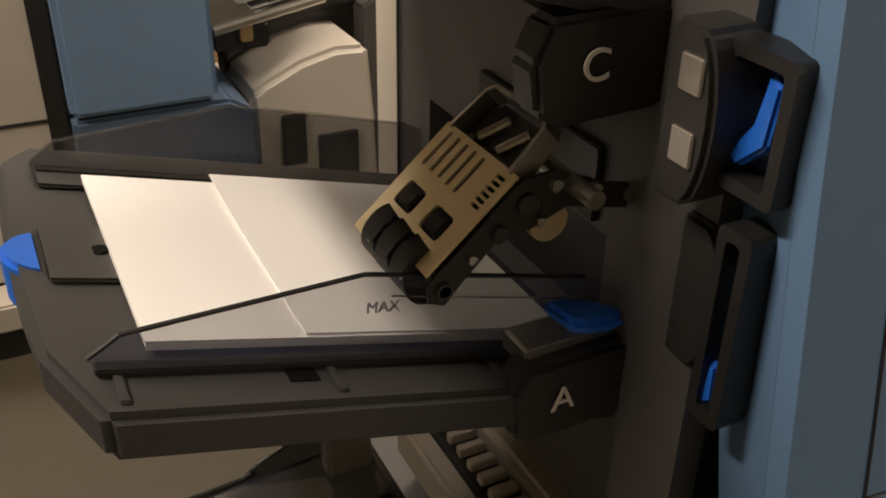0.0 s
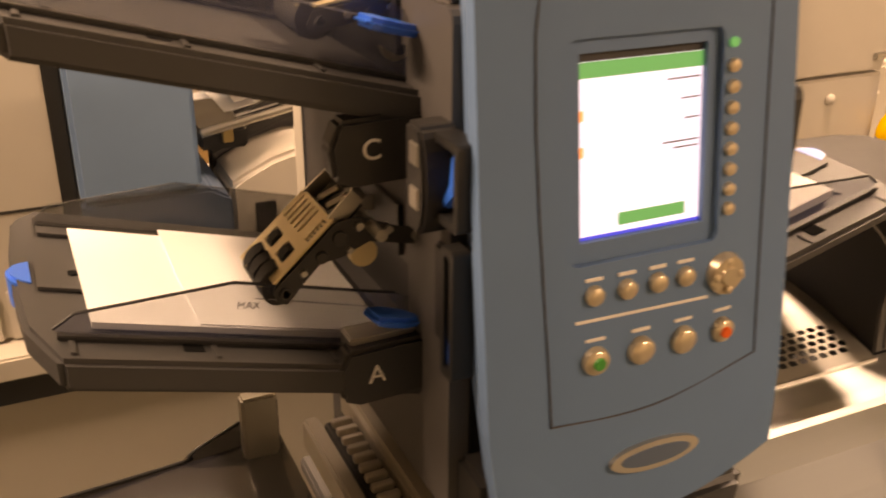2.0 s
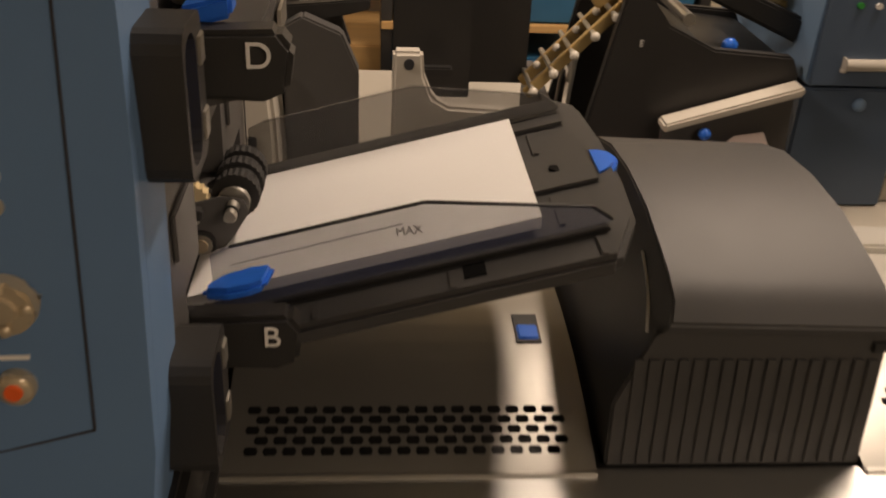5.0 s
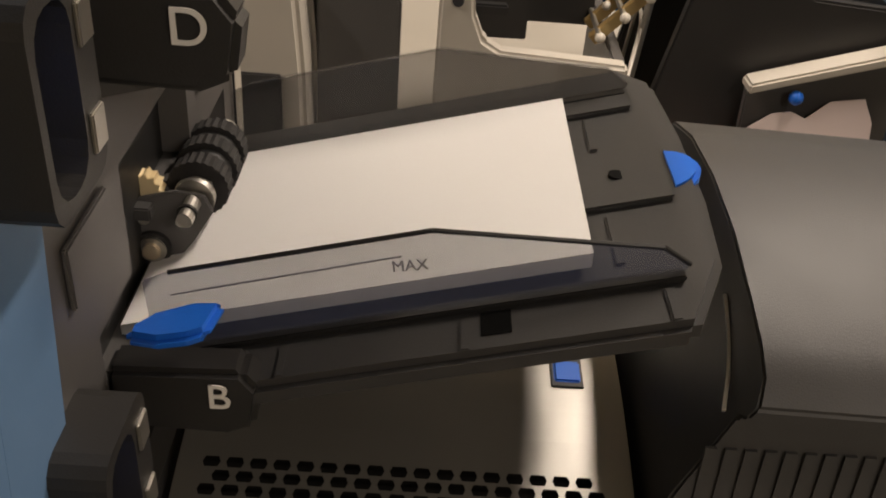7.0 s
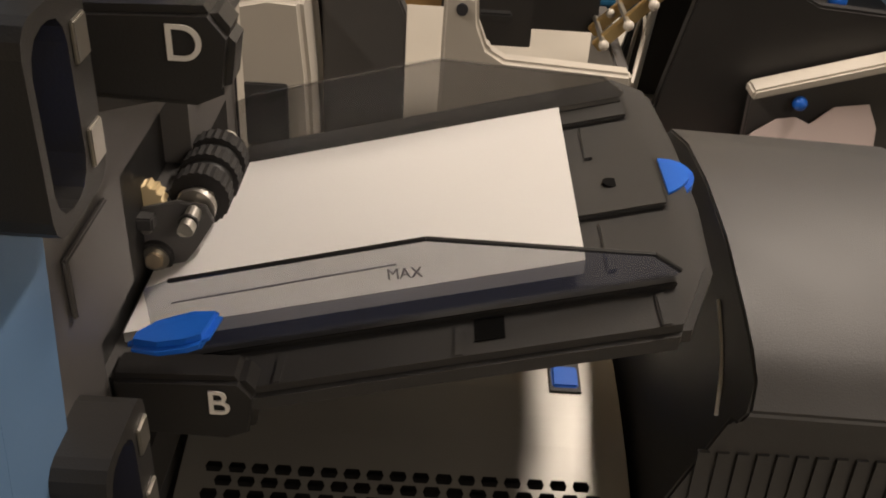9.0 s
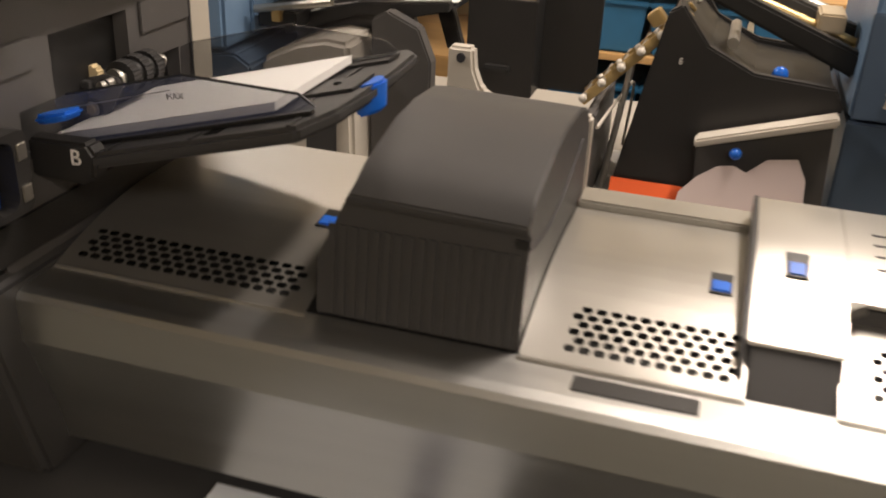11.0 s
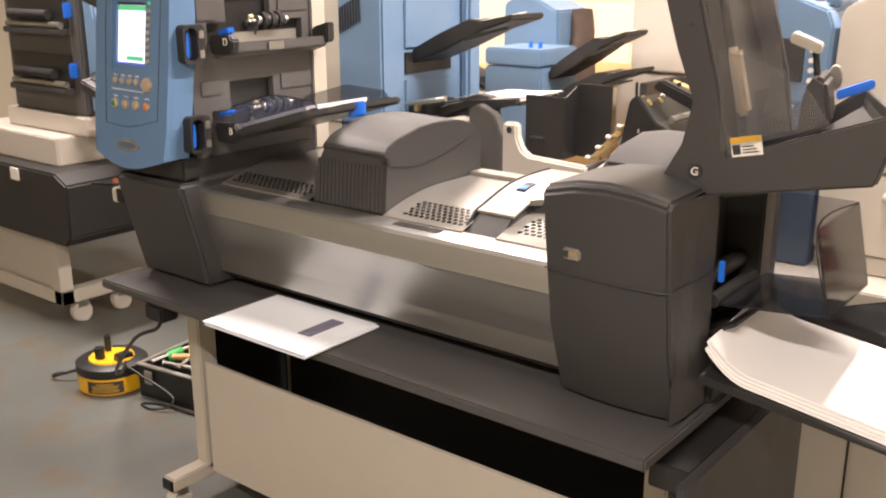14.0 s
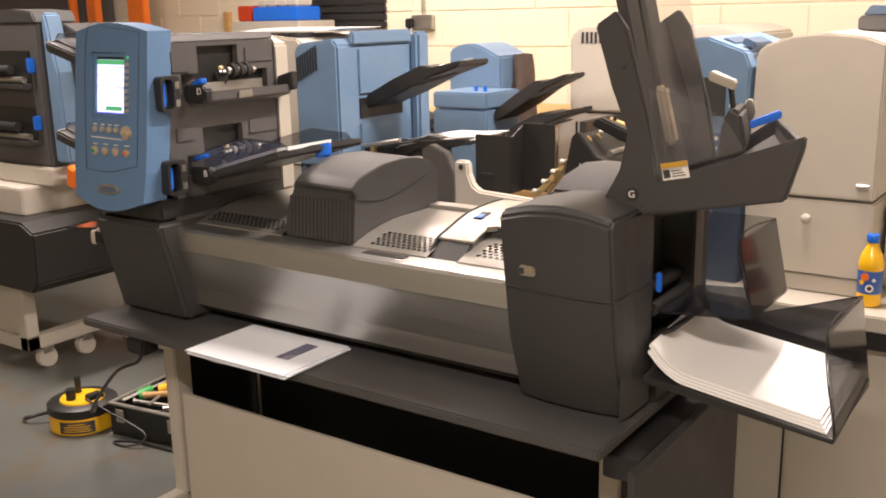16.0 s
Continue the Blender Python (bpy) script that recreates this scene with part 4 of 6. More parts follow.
part("chrome_paddle", taper(box(2.06, 2.13, 1.15, 1.19, 1.36, 1.378, 0.003, Matrix.Translation((2.09, 0, 1.37)) @ pose(0, 0, 0, 0, 16, 0) @ Matrix.Translation((-2.09, 0, -1.37)))), STEEL, hop, "bright metal paddle")
part("paddle_arm", taper(cyl((2.11, 1.19, 1.355), (2.13, 1.19, 1.27), 0.008, n=12)), BLACK, hop)
part("wheel", taper(cyl((2.155, 1.27, 1.30), (2.155, 1.29, 1.30), 0.022, n=20, w=0.003)), STEEL, hop)
for rx, rz in ((1.93, 1.40), (1.915, 1.30), (1.97, 1.13)):
    part("rivet", cyl((rx, 1.0095, rz), (rx, 1.0125, rz), 0.004, n=10), INK, hop)
rd = part("letter_disc", cyl((1.955, 1.0095, 1.155), (1.955, 1.013, 1.155), 0.013, n=20), GREY_D, hop)
text("letter", "G", 0.02, Matrix.Translation((1.955, 1.008, 1.155)) @ pose(0, 0, 0, 90, 0, 0), WHITE, rd, "white letter G")

# output stacker
def tilt_out(x, h):
    return 0.80 - 0.14 * (x - 2.0) + h


st_bm = prism([(1.985, 0.782), (2.36, 0.7315), (2.36, 0.722), (1.985, 0.765)], 1.02, 1.316, "y", 0.002)
for v in st_bm.verts:
    v.co.z += 0.09 * (v.co.y - 1.03)
st = part("output_stacker", st_bm, GREY_D, mc, "dark sloping output stacker")
part("stacker_wall", prism([(2.0, 0.79), (2.352, 0.745), (2.325, 0.925), (2.175, 0.872), (2.114, 0.855), (2.0, 0.872)], 1.318, 1.322, "y", 0.0), SMOKE_D, st, "dark smoked acrylic stacker wall")
part("stacker_stop", prism([(2.354, 0.735), (2.36, 0.735), (2.334, 0.925), (2.328, 0.925)], 1.035, 1.3175, "y", 0.0), SMOKE_D, st, "dark smoked acrylic end stop")
part("stop_rim", rail([(2.357, 1.035, 0.737), (2.331, 1.035, 0.926), (2.331, 1.318, 0.926)], 0.0016, 6), BLACK, st)
part("wall_rim", rail([(2.331, 1.32, 0.926), (2.175, 1.32, 0.873), (2.114, 1.32, 0.856), (2.0, 1.32, 0.873)], 0.0016, 6), BLACK, st)
part("upper_stop", prism([(2.175, 0.918), (2.18, 0.918), (2.148, 1.068), (2.143, 1.068)], 1.09, 1.3215, "y", 0.0), SMOKE_D, st, "dark smoked acrylic upper stop")
part("upper_wall", prism([(1.99, 0.9), (2.178, 0.918), (2.146, 1.07), (1.99, 1.07)], 1.323, 1.327, "y", 0.0), SMOKE, st)
part("upper_floor", prism([(1.985, 0.895), (2.18, 0.912), (2.18, 0.917), (1.985, 0.9)], 1.09, 1.322, "y", 0.0), SMOKE_D, st)
part("upper_rim", rail([(2.1775, 1.09, 0.918), (2.1455, 1.09, 1.069), (2.1455, 1.322, 1.069)], 0.0016, 6), BLACK, st)

# ---- paper on and in the machine ----
def sheet(name, pts, zf, thick, label, material=PAPER, category="paper", nx=14, ny=6):
    """A bent stack: pts x0, x1, y0, y1."""
    x0, x1, y0, y1 = pts
    bm = bmesh.new()
    g = [[bm.verts.new((x0 + (x1 - x0) * i / nx, y0 + (y1 - y0) * j / ny, 0)) for j in range(ny + 1)] for i in range(nx + 1)]
    for i in range(nx):
        for j in range(ny):
            bm.faces.new((g[i][j], g[i + 1][j], g[i + 1][j + 1], g[i][j + 1]))
    ret = bmesh.ops.extrude_face_region(bm, geom=bm.faces[:])
    top = [v for v in ret["geom"] if isinstance(v, bmesh.types.BMVert)]
    for v in top:
        v.co.z = thick
    for v in bm.verts:
        v.co.z += zf(v.co.x, v.co.y)
    return smooth(solo(name, bm, material, label, category), 50)


def deck_z(u, z0=1.13):
    return z0 + 0.0232 + 0.27 * (u - 0.40)


sheet("copy_paper", (0.675, 0.955, 1.054, 1.264), lambda x, y: deck_z(x - MID, 1.136) + 0.006, 0.010, "pile of white paper in the feed tray")
sheet("copy_paper", (0.125, 0.39, 1.042, 1.262), lambda x, y: deck_z(MID - x + 0.012, 1.148) + 0.004, 0.006, "pile of white folded paper in the feed tray")
sheet("paper_sheet", (0.213, 0.39, 1.044, 1.26), lambda x, y: deck_z(MID - x + 0.012, 1.148) + 0.0105 + 0.006 * max(0, (y - 1.16) / 0.1) ** 2, 0.0012, "white folded sheet lying on the paper stack")
env = thing("envelope", (1.06, 0.88, 0.70), "white window envelopes stacked on the table edge", "envelope")
for k, dx in enumerate((0.0, 0.004, -0.003)):
    part("envelope_sheet", box(0.897 + dx, 1.229 + dx, 0.757 + dx, 0.988, 0.701 + 0.004 * k, 0.7045 + 0.004 * k, 0.0008), ENVELOPE, env)
part("window_pane", box(1.125, 1.165, 0.835, 0.945, 0.7115, 0.7135, 0.0), WINDOW, env, "dark blue address window")
for k in range(4):
    end, rise = (2.075, 0.046) if k == 3 else (2.07, 0.043)
    ob = sheet("folded_letter", (1.99 + 0.004 * (k % 2), 2.345 - 0.005 * k, 1.03 + 0.003 * k, 1.285 - 0.004 * (k % 3)), lambda x, y, k=k, end=end, rise=rise: tilt_out(x, -0.017) + 0.09 * (y - 1.03) + 0.0055 * k + rise * max(0, (end - x) / (end - 1.99)) ** 2 + 0.012 * max(0, (y - 1.22) / 0.06) ** 2, 0.004, "white folded letter with a curled end in the stacker" if k == 3 else "white folded letter piled in the output stacker", category="letter", nx=28)
    tagged(ob, group="letters in the stacker")

# ---- left end of the machine: exit chute under the feed tray ----
part("exit_bar", box(0.402, 0.44, 0.94, 1.25, 0.90, 0.94, 0.006), CREAM, mc, "cream exit channel")
part("exit_bar", box(0.345, 0.365, 0.9, 1.22, 0.885, 0.925, 0.004), CREAM, mc)
part("comb_strip", box(0.366, 0.399, 0.9, 1.2, 0.89, 0.925, 0.002), BLACK, mc)
for k in range(16):
    part("comb_tooth", box(0.372, 0.396, 0.905 + 0.0185 * k, 0.914 + 0.0185 * k, 0.925, 0.934, 0.001), WHITE_P, mc)
part("exit_tray", prism([(0.05, 0.872), (0.32, 0.90), (0.32, 0.906), (0.05, 0.878)], 1.02, 1.23, "y", 0.001), SMOKE_D, mc, "dark smoked acrylic exit tray")
part("exit_tray_wall", prism([(0.05, 0.872), (0.32, 0.90), (0.32, 0.95), (0.215, 0.905), (0.205, 0.895), (0.05, 0.884)], 1.23, 1.234, "y", 0.0), SMOKE_D, mc)
part("exit_tray_rim", rail([(0.05, 1.232, 0.886), (0.205, 1.232, 0.896), (0.22, 1.232, 0.907), (0.32, 1.232, 0.951)], 0.002, 6), BLACK, mc)
part("exit_guide", prism([(0.02, 0.86), (0.12, 0.875), (0.12, 0.885), (0.02, 0.87)], 1.16, 1.2, "y", 0.003), BLACK, mc)
part("exit_bracket", box(0.27, 0.31, 1.19, 1.21, 0.905, 0.985, 0.003), STEEL, mc)

# ---- rear work bench ----
bench = thing("work_bench", (0.8, 2.3, 0), "long cream topped work bench with a black edge", "bench")
part("bench_top", box(-0.9, 2.95, 1.93, 2.85, 0.655, 0.70, 0.004), CREAM, bench)
part("edge_band", box(-0.9, 2.95, 1.945, 2.84, 0.60, 0.654, 0.002), BLACK, bench)
part("front_panel", box(-0.85, 2.9, 1.985, 2.0, 0.02, 0.60, 0.002), CREAM, bench)
for bx in (1.1, 2.02):
    part("door_gap", box(bx, bx + 0.006, 1.982, 1.986, 0.04, 0.58, 0.0), GREY_D, bench)
part("side_panel", box(-0.88, -0.85, 1.99, 2.8, 0.0, 0.60, 0.002), CREAM, bench)
part("side_panel", box(2.9, 2.93, 1.99, 2.8, 0.0, 0.60, 0.002), CREAM, bench)
part("kick_board", box(-0.85, 2.9, 2.02, 2.03, 0.0, 0.02, 0.0), BLACK, bench)

# cream cabinet at the left end of the bench
cab = thing("printer_cabinet", (-0.1, 2.3, 0.70), "cream printer cabinet with rounded top and a seam", "machine")
smooth(part("cabinet_body", prism([(-0.42, 0.70), (0.155, 0.70), (0.155, 1.40), (0.12, 1.425), (-0.05, 1.44), (-0.36, 1.43), (-0.42, 1.40)], 2.0, 2.75, "y", 0.008), CREAM, cab), 30)
part("seam", box(-0.42, 0.153, 1.9985, 2.003, 0.944, 0.949, 0.0), GREY_D, cab)
for k in range(5):
    part("lower_slat", box(0.0 - 0.05 * k, 0.035 - 0.05 * k, 1.992, 1.999, 0.705, 0.80, 0.002), WHITE_P, cab)
for k in range(14):
    part("vent_slot", box(-0.30 + 0.03 * k, -0.285 + 0.03 * k, 2.02, 2.12, 1.428, 1.446, 0.001), GREY_D, cab)
for k in range(3):
    solo("loose_paper", box(-0.25 + 0.02 * k, 0.2 + 0.02 * k, 2.1 + 0.03 * k, 2.4, 1.45 + 0.004 * k, 1.4525 + 0.004 * k, 0.0005, ), PAPER, "loose white papers on the cream cabinet", "paper", "papers on the cabinet")

cab.location.x += 0.03

# blue tower machine
bt = thing("blue_tower_machine", (0.3, 2.3, 0.70), "tall blue mail machine with side vents and dark trays", "machine")
part("dark_edge", box(0.118, 0.146, 2.02, 2.5, 0.70, 1.38, 0.003), BLACK, bt)
part("upper_body", prism([(0.148, 0.957), (0.357, 0.957), (0.357, 1.40), (0.335, 1.425), (0.18, 1.41), (0.148, 1.39)], 1.985, 2.44, "y", 0.008), BLUE_R, bt, "blue upper housing")
part("lower_body", prism([(0.148, 0.702), (0.41, 0.702), (0.41, 0.93), (0.375, 0.952), (0.148, 0.952)], 1.99, 2.40, "y", 0.006), BLUE_S, bt, "blue lower housing")
for k in range(8):
    part("vent", box(0.16 + 0.013 * k, 0.167 + 0.013 * k, 1.981, 1.988, 1.27 + 0.006 * k, 1.36 + 0.006 * k, 0.001), INK, bt)
part("side_cap", box(0.35, 0.372, 2.06, 2.42, 1.40, 1.45, 0.008), BLUE_R, bt)
part("side_door", box(0.357, 0.366, 2.10, 2.36, 1.22, 1.385, 0.004), BLUE_R, bt)
part("side_recess", box(0.357, 0.364, 2.10, 2.36, 1.13, 1.205, 0.002), BLACK, bt)
part("side_door", box(0.357, 0.366, 2.10, 2.36, 0.97, 1.11, 0.004), BLUE_R, bt)
part("side_fin", box(0.355, 0.40, 2.42, 2.50, 0.95, 1.44, 0.012), BLUE_R, bt)


def dark_tray(parent, x, y, z, length, width, rise, tilt=0.0):
    """A dark moulded tray that climbs to the right."""
    prof = [(0, 0), (0.35 * length, 0.28 * rise + 0.01), (0.7 * length, 0.75 * rise), (length, rise), (length, rise + 0.02), (0.72 * length, 0.78 * rise + 0.03), (0.6 * length, 0.7 * rise + 0.05), (0.3 * length, 0.35 * rise + 0.055), (0, 0.05)]
    bm = prism([(x + u, z + v) for u, v in prof], y, y + width, "y", 0.005)
    p = part("catch_tray", bm, GREY_D, parent, "dark moulded catch tray")
    part("tray_finger", prism([(x + 0.6 * length, z + 0.55 * rise), (x + 1.02 * length, z + 0.85 * rise), (x + 1.02 * length, z + 0.9 * rise), (x + 0.6 * length, z + 0.66 * rise)], y - 0.03, y - 0.004, "y", 0.003), GREY_D, p)
    part("tray_wire", rail([(x + 0.62 * length, y + 0.3 * width, z + 0.75 * rise + 0.03), (x + 1.05 * length, y + 0.3 * width, z + rise + 0.024)], 0.003, 6), STEEL, p)
    return p


dark_tray(bt, 0.36, 2.14, 1.165, 0.42, 0.2, 0.16)
bt.location += Vector((0.03, -0.03, 0.0))

# cream curved box with paper feeder beside the blue tower
cbx = thing("curved_feeder_box", (0.52, 2.15, 0.70), "cream curved feeder box with grey mechanism above", "machine")
smooth(part("curved_shell", prism([(0.415, 0.702), (0.63, 0.702), (0.625, 0.85), (0.615, 0.965), (0.56, 0.968), (0.50, 0.955), (0.44, 0.93), (0.415, 0.915)], 2.0, 2.16, "y", 0.01, 3), WHITE_P, cbx), 30)
part("grey_back", prism([(0.42, 0.702), (0.66, 0.702), (0.66, 1.03), (0.60, 1.035), (0.42, 0.98)], 2.165, 2.22, "y", 0.004), GREY_T, cbx)
part("dark_pocket", box(0.46, 0.50, 1.992, 1.999, 0.80, 0.88, 0.004), GREY_D, cbx)
part("dark_pocket", box(0.52, 0.59, 1.992, 1.999, 0.74, 0.84, 0.004), GREY, cbx)
part("mechanism", box(0.38, 0.47, 2.06, 2.3, 0.965, 1.0, 0.004), BLACK, cbx)
part("mechanism_bar", cyl((0.38, 2.05, 1.0), (0.56, 2.05, 1.03), 0.008, n=10), STEEL, cbx)
part("yellow_block", box(0.42, 0.44, 2.045, 2.07, 0.98, 1.01, 0.002), BRASS, cbx)

cbx.location += Vector((0.03, 0.0, 0.0))
cbx.scale.z = 1.1

pf = thing("grey_paper_feeder", (0.68, 2.3, 0.70), "grey folded metal paper feeder with dark arms", "machine")
part("feeder_plate", prism([(0.665, 0.702), (0.80, 0.702), (0.80, 0.95), (0.77, 1.02), (0.70, 1.05), (0.665, 1.03)], 2.08, 2.12, "y", 0.004), GREY_T, pf)
part("feeder_arm", prism([(0.44, 1.00), (0.62, 1.05), (0.82, 1.07), (0.82, 1.05), (0.74, 1.03), (0.78, 0.90), (0.74, 0.90), (0.70, 1.02), (0.62, 1.025), (0.44, 0.96)], 2.13, 2.16, "y", 0.003), GREY_D, pf)
part("feeder_arm", prism([(0.44, 1.00), (0.62, 1.05), (0.82, 1.07), (0.82, 1.05), (0.74, 1.03), (0.78, 0.90), (0.74, 0.90), (0.70, 1.02), (0.62, 1.025), (0.44, 0.96)], 2.40, 2.43, "y", 0.003), GREY_D, pf)
part("feeder_bed", prism([(0.40, 0.985), (0.63, 1.04), (0.82, 1.055), (0.82, 1.045), (0.63, 1.03), (0.40, 0.975)], 2.16, 2.40, "y", 0.001), GREY_D, pf)
for k in range(4):
    sheet("feeder_paper", (0.42 + 0.03 * k, 0.80 + 0.012 * k, 2.14 + 0.02 * k, 2.38 + 0.01 * k), lambda x, y, k=k: 1.005 + 0.007 * k + 0.165 * (x - 0.42) - 0.12 * max(0, x - 0.62) + 0.002 * math.sin(x * 20 + k), 0.002, "white papers lying on the grey feeder", nx=12, ny=2)

# white bracket unit with black plates
wb = thing("collator_bracket", (0.95, 2.15, 0.70), "white L-shaped bracket of a collator with black plates", "machine")
part("bracket", prism([(0.808, 0.70), (1.112, 0.70), (1.112, 0.885), (0.91, 0.895), (0.882, 0.91), (0.866, 0.945), (0.862, 0.985), (0.81, 0.985)], 2.05, 2.085, "y", 0.006, 3), WHITE_P, wb)
part("bracket_side", box(1.09, 1.112, 2.086, 2.38, 0.70, 0.882, 0.003), GREY_T, wb)
part("screw", cyl((0.838, 2.046, 0.966), (0.838, 2.052, 0.966), 0.009, n=14), INK, wb)
part("black_plate", box(0.812, 0.958, 2.18, 2.19, 0.87, 1.054, 0.002), GREY_D, wb)
part("black_plate", box(0.955, 1.08, 2.27, 2.28, 0.87, 1.088, 0.002), GREY_D, wb)
part("black_plate", prism([(2.19, 0.87), (2.27, 0.87), (2.27, 1.08), (2.19, 1.05)], 0.95, 0.957, "x", 0.001), BLACK, wb)
part("side_stub", box(0.865, 0.92, 2.12, 2.14, 0.925, 0.94, 0.003), BLACK, wb)
part("wire_loop", rail([(1.118, 2.08, 0.86), (1.15, 2.2, 0.90), (1.16, 2.3, 0.89), (1.15, 2.32, 0.76)], 0.0035, 6), WHITE_P, wb)

wb.location += Vector((0.05, -0.05, 0.0))
wb.scale.z = 1.1

rf = thing("collator_machine", (1.15, 2.3, 0.70), "yellowed metal roller frame with pale roller balls", "machine part")
for yy in (2.17, 2.24):
    part("frame_bar", prism([(1.06, 0.885), (1.075, 0.87), (1.27, 1.075), (1.255, 1.09)], yy, yy + 0.012, "y", 0.002), BRASS, rf)
for k in range(6):
    a = Vector((1.075 + 0.035 * k, 2.14, 0.895 + 0.036 * k))
    ax = part("axle", cyl(a, a + Vector((0, 0.15, 0)), 0.005, n=10), STEEL, rf)
    smooth(part("roller_ball", ball(a, 0.009, n=12), WHITE_P, ax))
    smooth(part("roller_ball", ball(a + Vector((0.02, 0.10, 0.02)), 0.008, n=12), WHITE_P, ax))
part("support_arm", cyl((1.16, 2.2, 0.96), (1.13, 2.16, 0.70), 0.007, n=10), STEEL, rf)
part("frame_cap", box(1.18, 1.21, 2.2, 2.24, 1.045, 1.075, 0.003, Matrix.Translation((1.2, 2.2, 1.06)) @ pose(0, 0, 0, 0, -40, 0) @ Matrix.Translation((-1.2, -2.2, -1.06))), BRASS, rf)

rf.location += Vector((0.05, -0.05, 0.02))

# dark slanted feeder and its mechanism
df = thing("slanted_feeder", (1.4, 2.2, 0.70), "dark grey slanted feeder with black roller mechanism", "machine")
part("feeder_side", prism([(1.195, 0.702), (1.37, 0.702), (1.40, 0.86), (1.62, 0.945), (1.60, 0.985), (1.45, 0.995), (1.36, 1.035), (1.30, 1.105), (1.275, 1.09)], 2.095, 2.12, "y", 0.004), GREY_D, df)
part("feeder_side", prism([(1.195, 0.702), (1.37, 0.702), (1.40, 0.86), (1.62, 0.945), (1.60, 0.985), (1.45, 0.995), (1.36, 1.035), (1.30, 1.105), (1.275, 1.09)], 2.42, 2.44, "y", 0.004), GREY_D, df)
part("feeder_deck", prism([(1.29, 1.095), (1.36, 1.03), (1.45, 0.985), (1.6, 0.97), (1.6, 0.96), (1.45, 0.97), (1.35, 1.01), (1.28, 1.08)], 2.12, 2.42, "y", 0.001), BLACK, df)
part("top_bar", prism([(1.31, 1.12), (1.34, 1.145), (1.64, 1.035), (1.63, 0.99)], 2.16, 2.20, "y", 0.006), BLACK, df)
part("top_bar", prism([(1.33, 1.125), (1.36, 1.15), (1.66, 1.05), (1.65, 1.02)], 2.3, 2.34, "y", 0.006), GREY, df)
part("chrome_rod", cyl((1.34, 2.25, 1.13), (1.64, 2.25, 1.035), 0.009, n=12), BRASS, df)
part("chrome_rod", cyl((1.36, 2.38, 1.14), (1.60, 2.38, 1.06), 0.013, n=12), STEEL, df)
part("bearing", cyl((1.40, 2.12, 1.04), (1.40, 2.30, 1.04), 0.011, n=12), STEEL, df)
part("bearing", box(1.55, 1.60, 2.2, 2.3, 1.06, 1.095, 0.004), CHAMP, df)
smooth(part("blue_button", ball((1.497, 2.155, 0.985), 0.016, 1, 0.7, 1), VIVID, df))
text("letter", "E", 0.016, Matrix.Translation((1.31, 2.093, 1.003)) @ pose(0, 0, 0, 90, 0, 0), WHITE, df)

df.location.y -= 0.03
df.scale.z = 1.055

fb = thing("feeder_base_box", (1.48, 2.2, 0.70), "off-white sloped base box with a blue knob", "machine")
part("shell", prism([(1.372, 0.702), (1.618, 0.702), (1.605, 0.945), (1.365, 0.872)], 2.072, 2.09, "y", 0.003), GREY_T, fb)
part("sloped_lid", prism([(1.36, 0.868), (1.36, 0.885), (1.61, 0.962), (1.612, 0.944)], 2.045, 2.092, "y", 0.004), WHITE_P, fb)
smooth(part("blue_knob", ball((1.44, 2.052, 0.866), 0.012), VIVID, fb))
fb.location.y -= 0.035
pp = bmesh.new()
pout = [(1.335, 0.712), (1.345, 0.775), (1.375, 0.81), (1.41, 0.835), (1.44, 0.84), (1.465, 0.83), (1.50, 0.86), (1.555, 0.868), (1.575, 0.83), (1.58, 0.765), (1.54, 0.712)]
add(pp, plate(pout, [], lambda u, v, d: Vector((u, 1.995 + 0.18 * (v - 0.70) + d, v)), 0.0, 0.0015))
solo("torn_paper", pp, PAPER_P, "torn pale pink paper leaning on the base box", "paper")
solo("orange_card", box(1.205, 1.35, 0.0, 0.075, 0.0, 0.002, 0.0006, Matrix.Translation((0, 2.022, 0.702)) @ pose(0, 0, 0, 60, 0, 0)), ORANGE_C, "bright orange card leaning up from the bench top", "card")
solo("white_card", box(1.10, 1.20, 2.02, 2.4, 0.701, 0.706, 0.001), PAPER, "white paper lying on the bench", "paper")
sd = thing("screwdriver", (1.65, 1.985, 0.70), "small screwdriver with a yellow handle on the bench", "screwdriver")
smooth(part("handle", cyl((1.655, 1.985, 0.709), (1.71, 2.01, 0.709), 0.0085, 0.007, 12, 0.002), YELLOW, sd, "yellow plastic handle"))
part("blade", cyl((1.655, 1.985, 0.709), (1.625, 1.972, 0.704), 0.0022, n=8), STEEL, sd)

# blue control unit and tall off-white cabinet
bc = thing("blue_control_unit", (1.73, 2.3, 0.70), "blue grey machine control unit with buttons and handle", "machine")
part("lower_box", box(1.627, 1.838, 2.102, 2.6, 0.702, 0.945, 0.004), BLUE_S, bc)
part("upper_box", prism([(1.627, 0.952), (1.838, 0.952), (1.848, 1.34), (1.83, 1.385), (1.72, 1.425), (1.66, 1.42), (1.64, 1.38)], 2.095, 2.6, "y", 0.006), BLUE_R, bc)
part("lower_face", prism([(1.63, 0.954), (1.836, 0.954), (1.84, 1.15), (1.63, 1.15)], 2.088, 2.096, "y", 0.003), BLUE_S, bc)
smooth(part("oval_handle", cyl((1.683, 2.08, 0.998), (1.778, 2.08, 0.998), 0.011, n=14, w=0.004), WHITE_P, bc, "white oval handle"))
smooth(part("round_knob", ball((1.742, 2.098, 0.915), 0.013, 1, 0.8, 1), BLUE_R, bc))
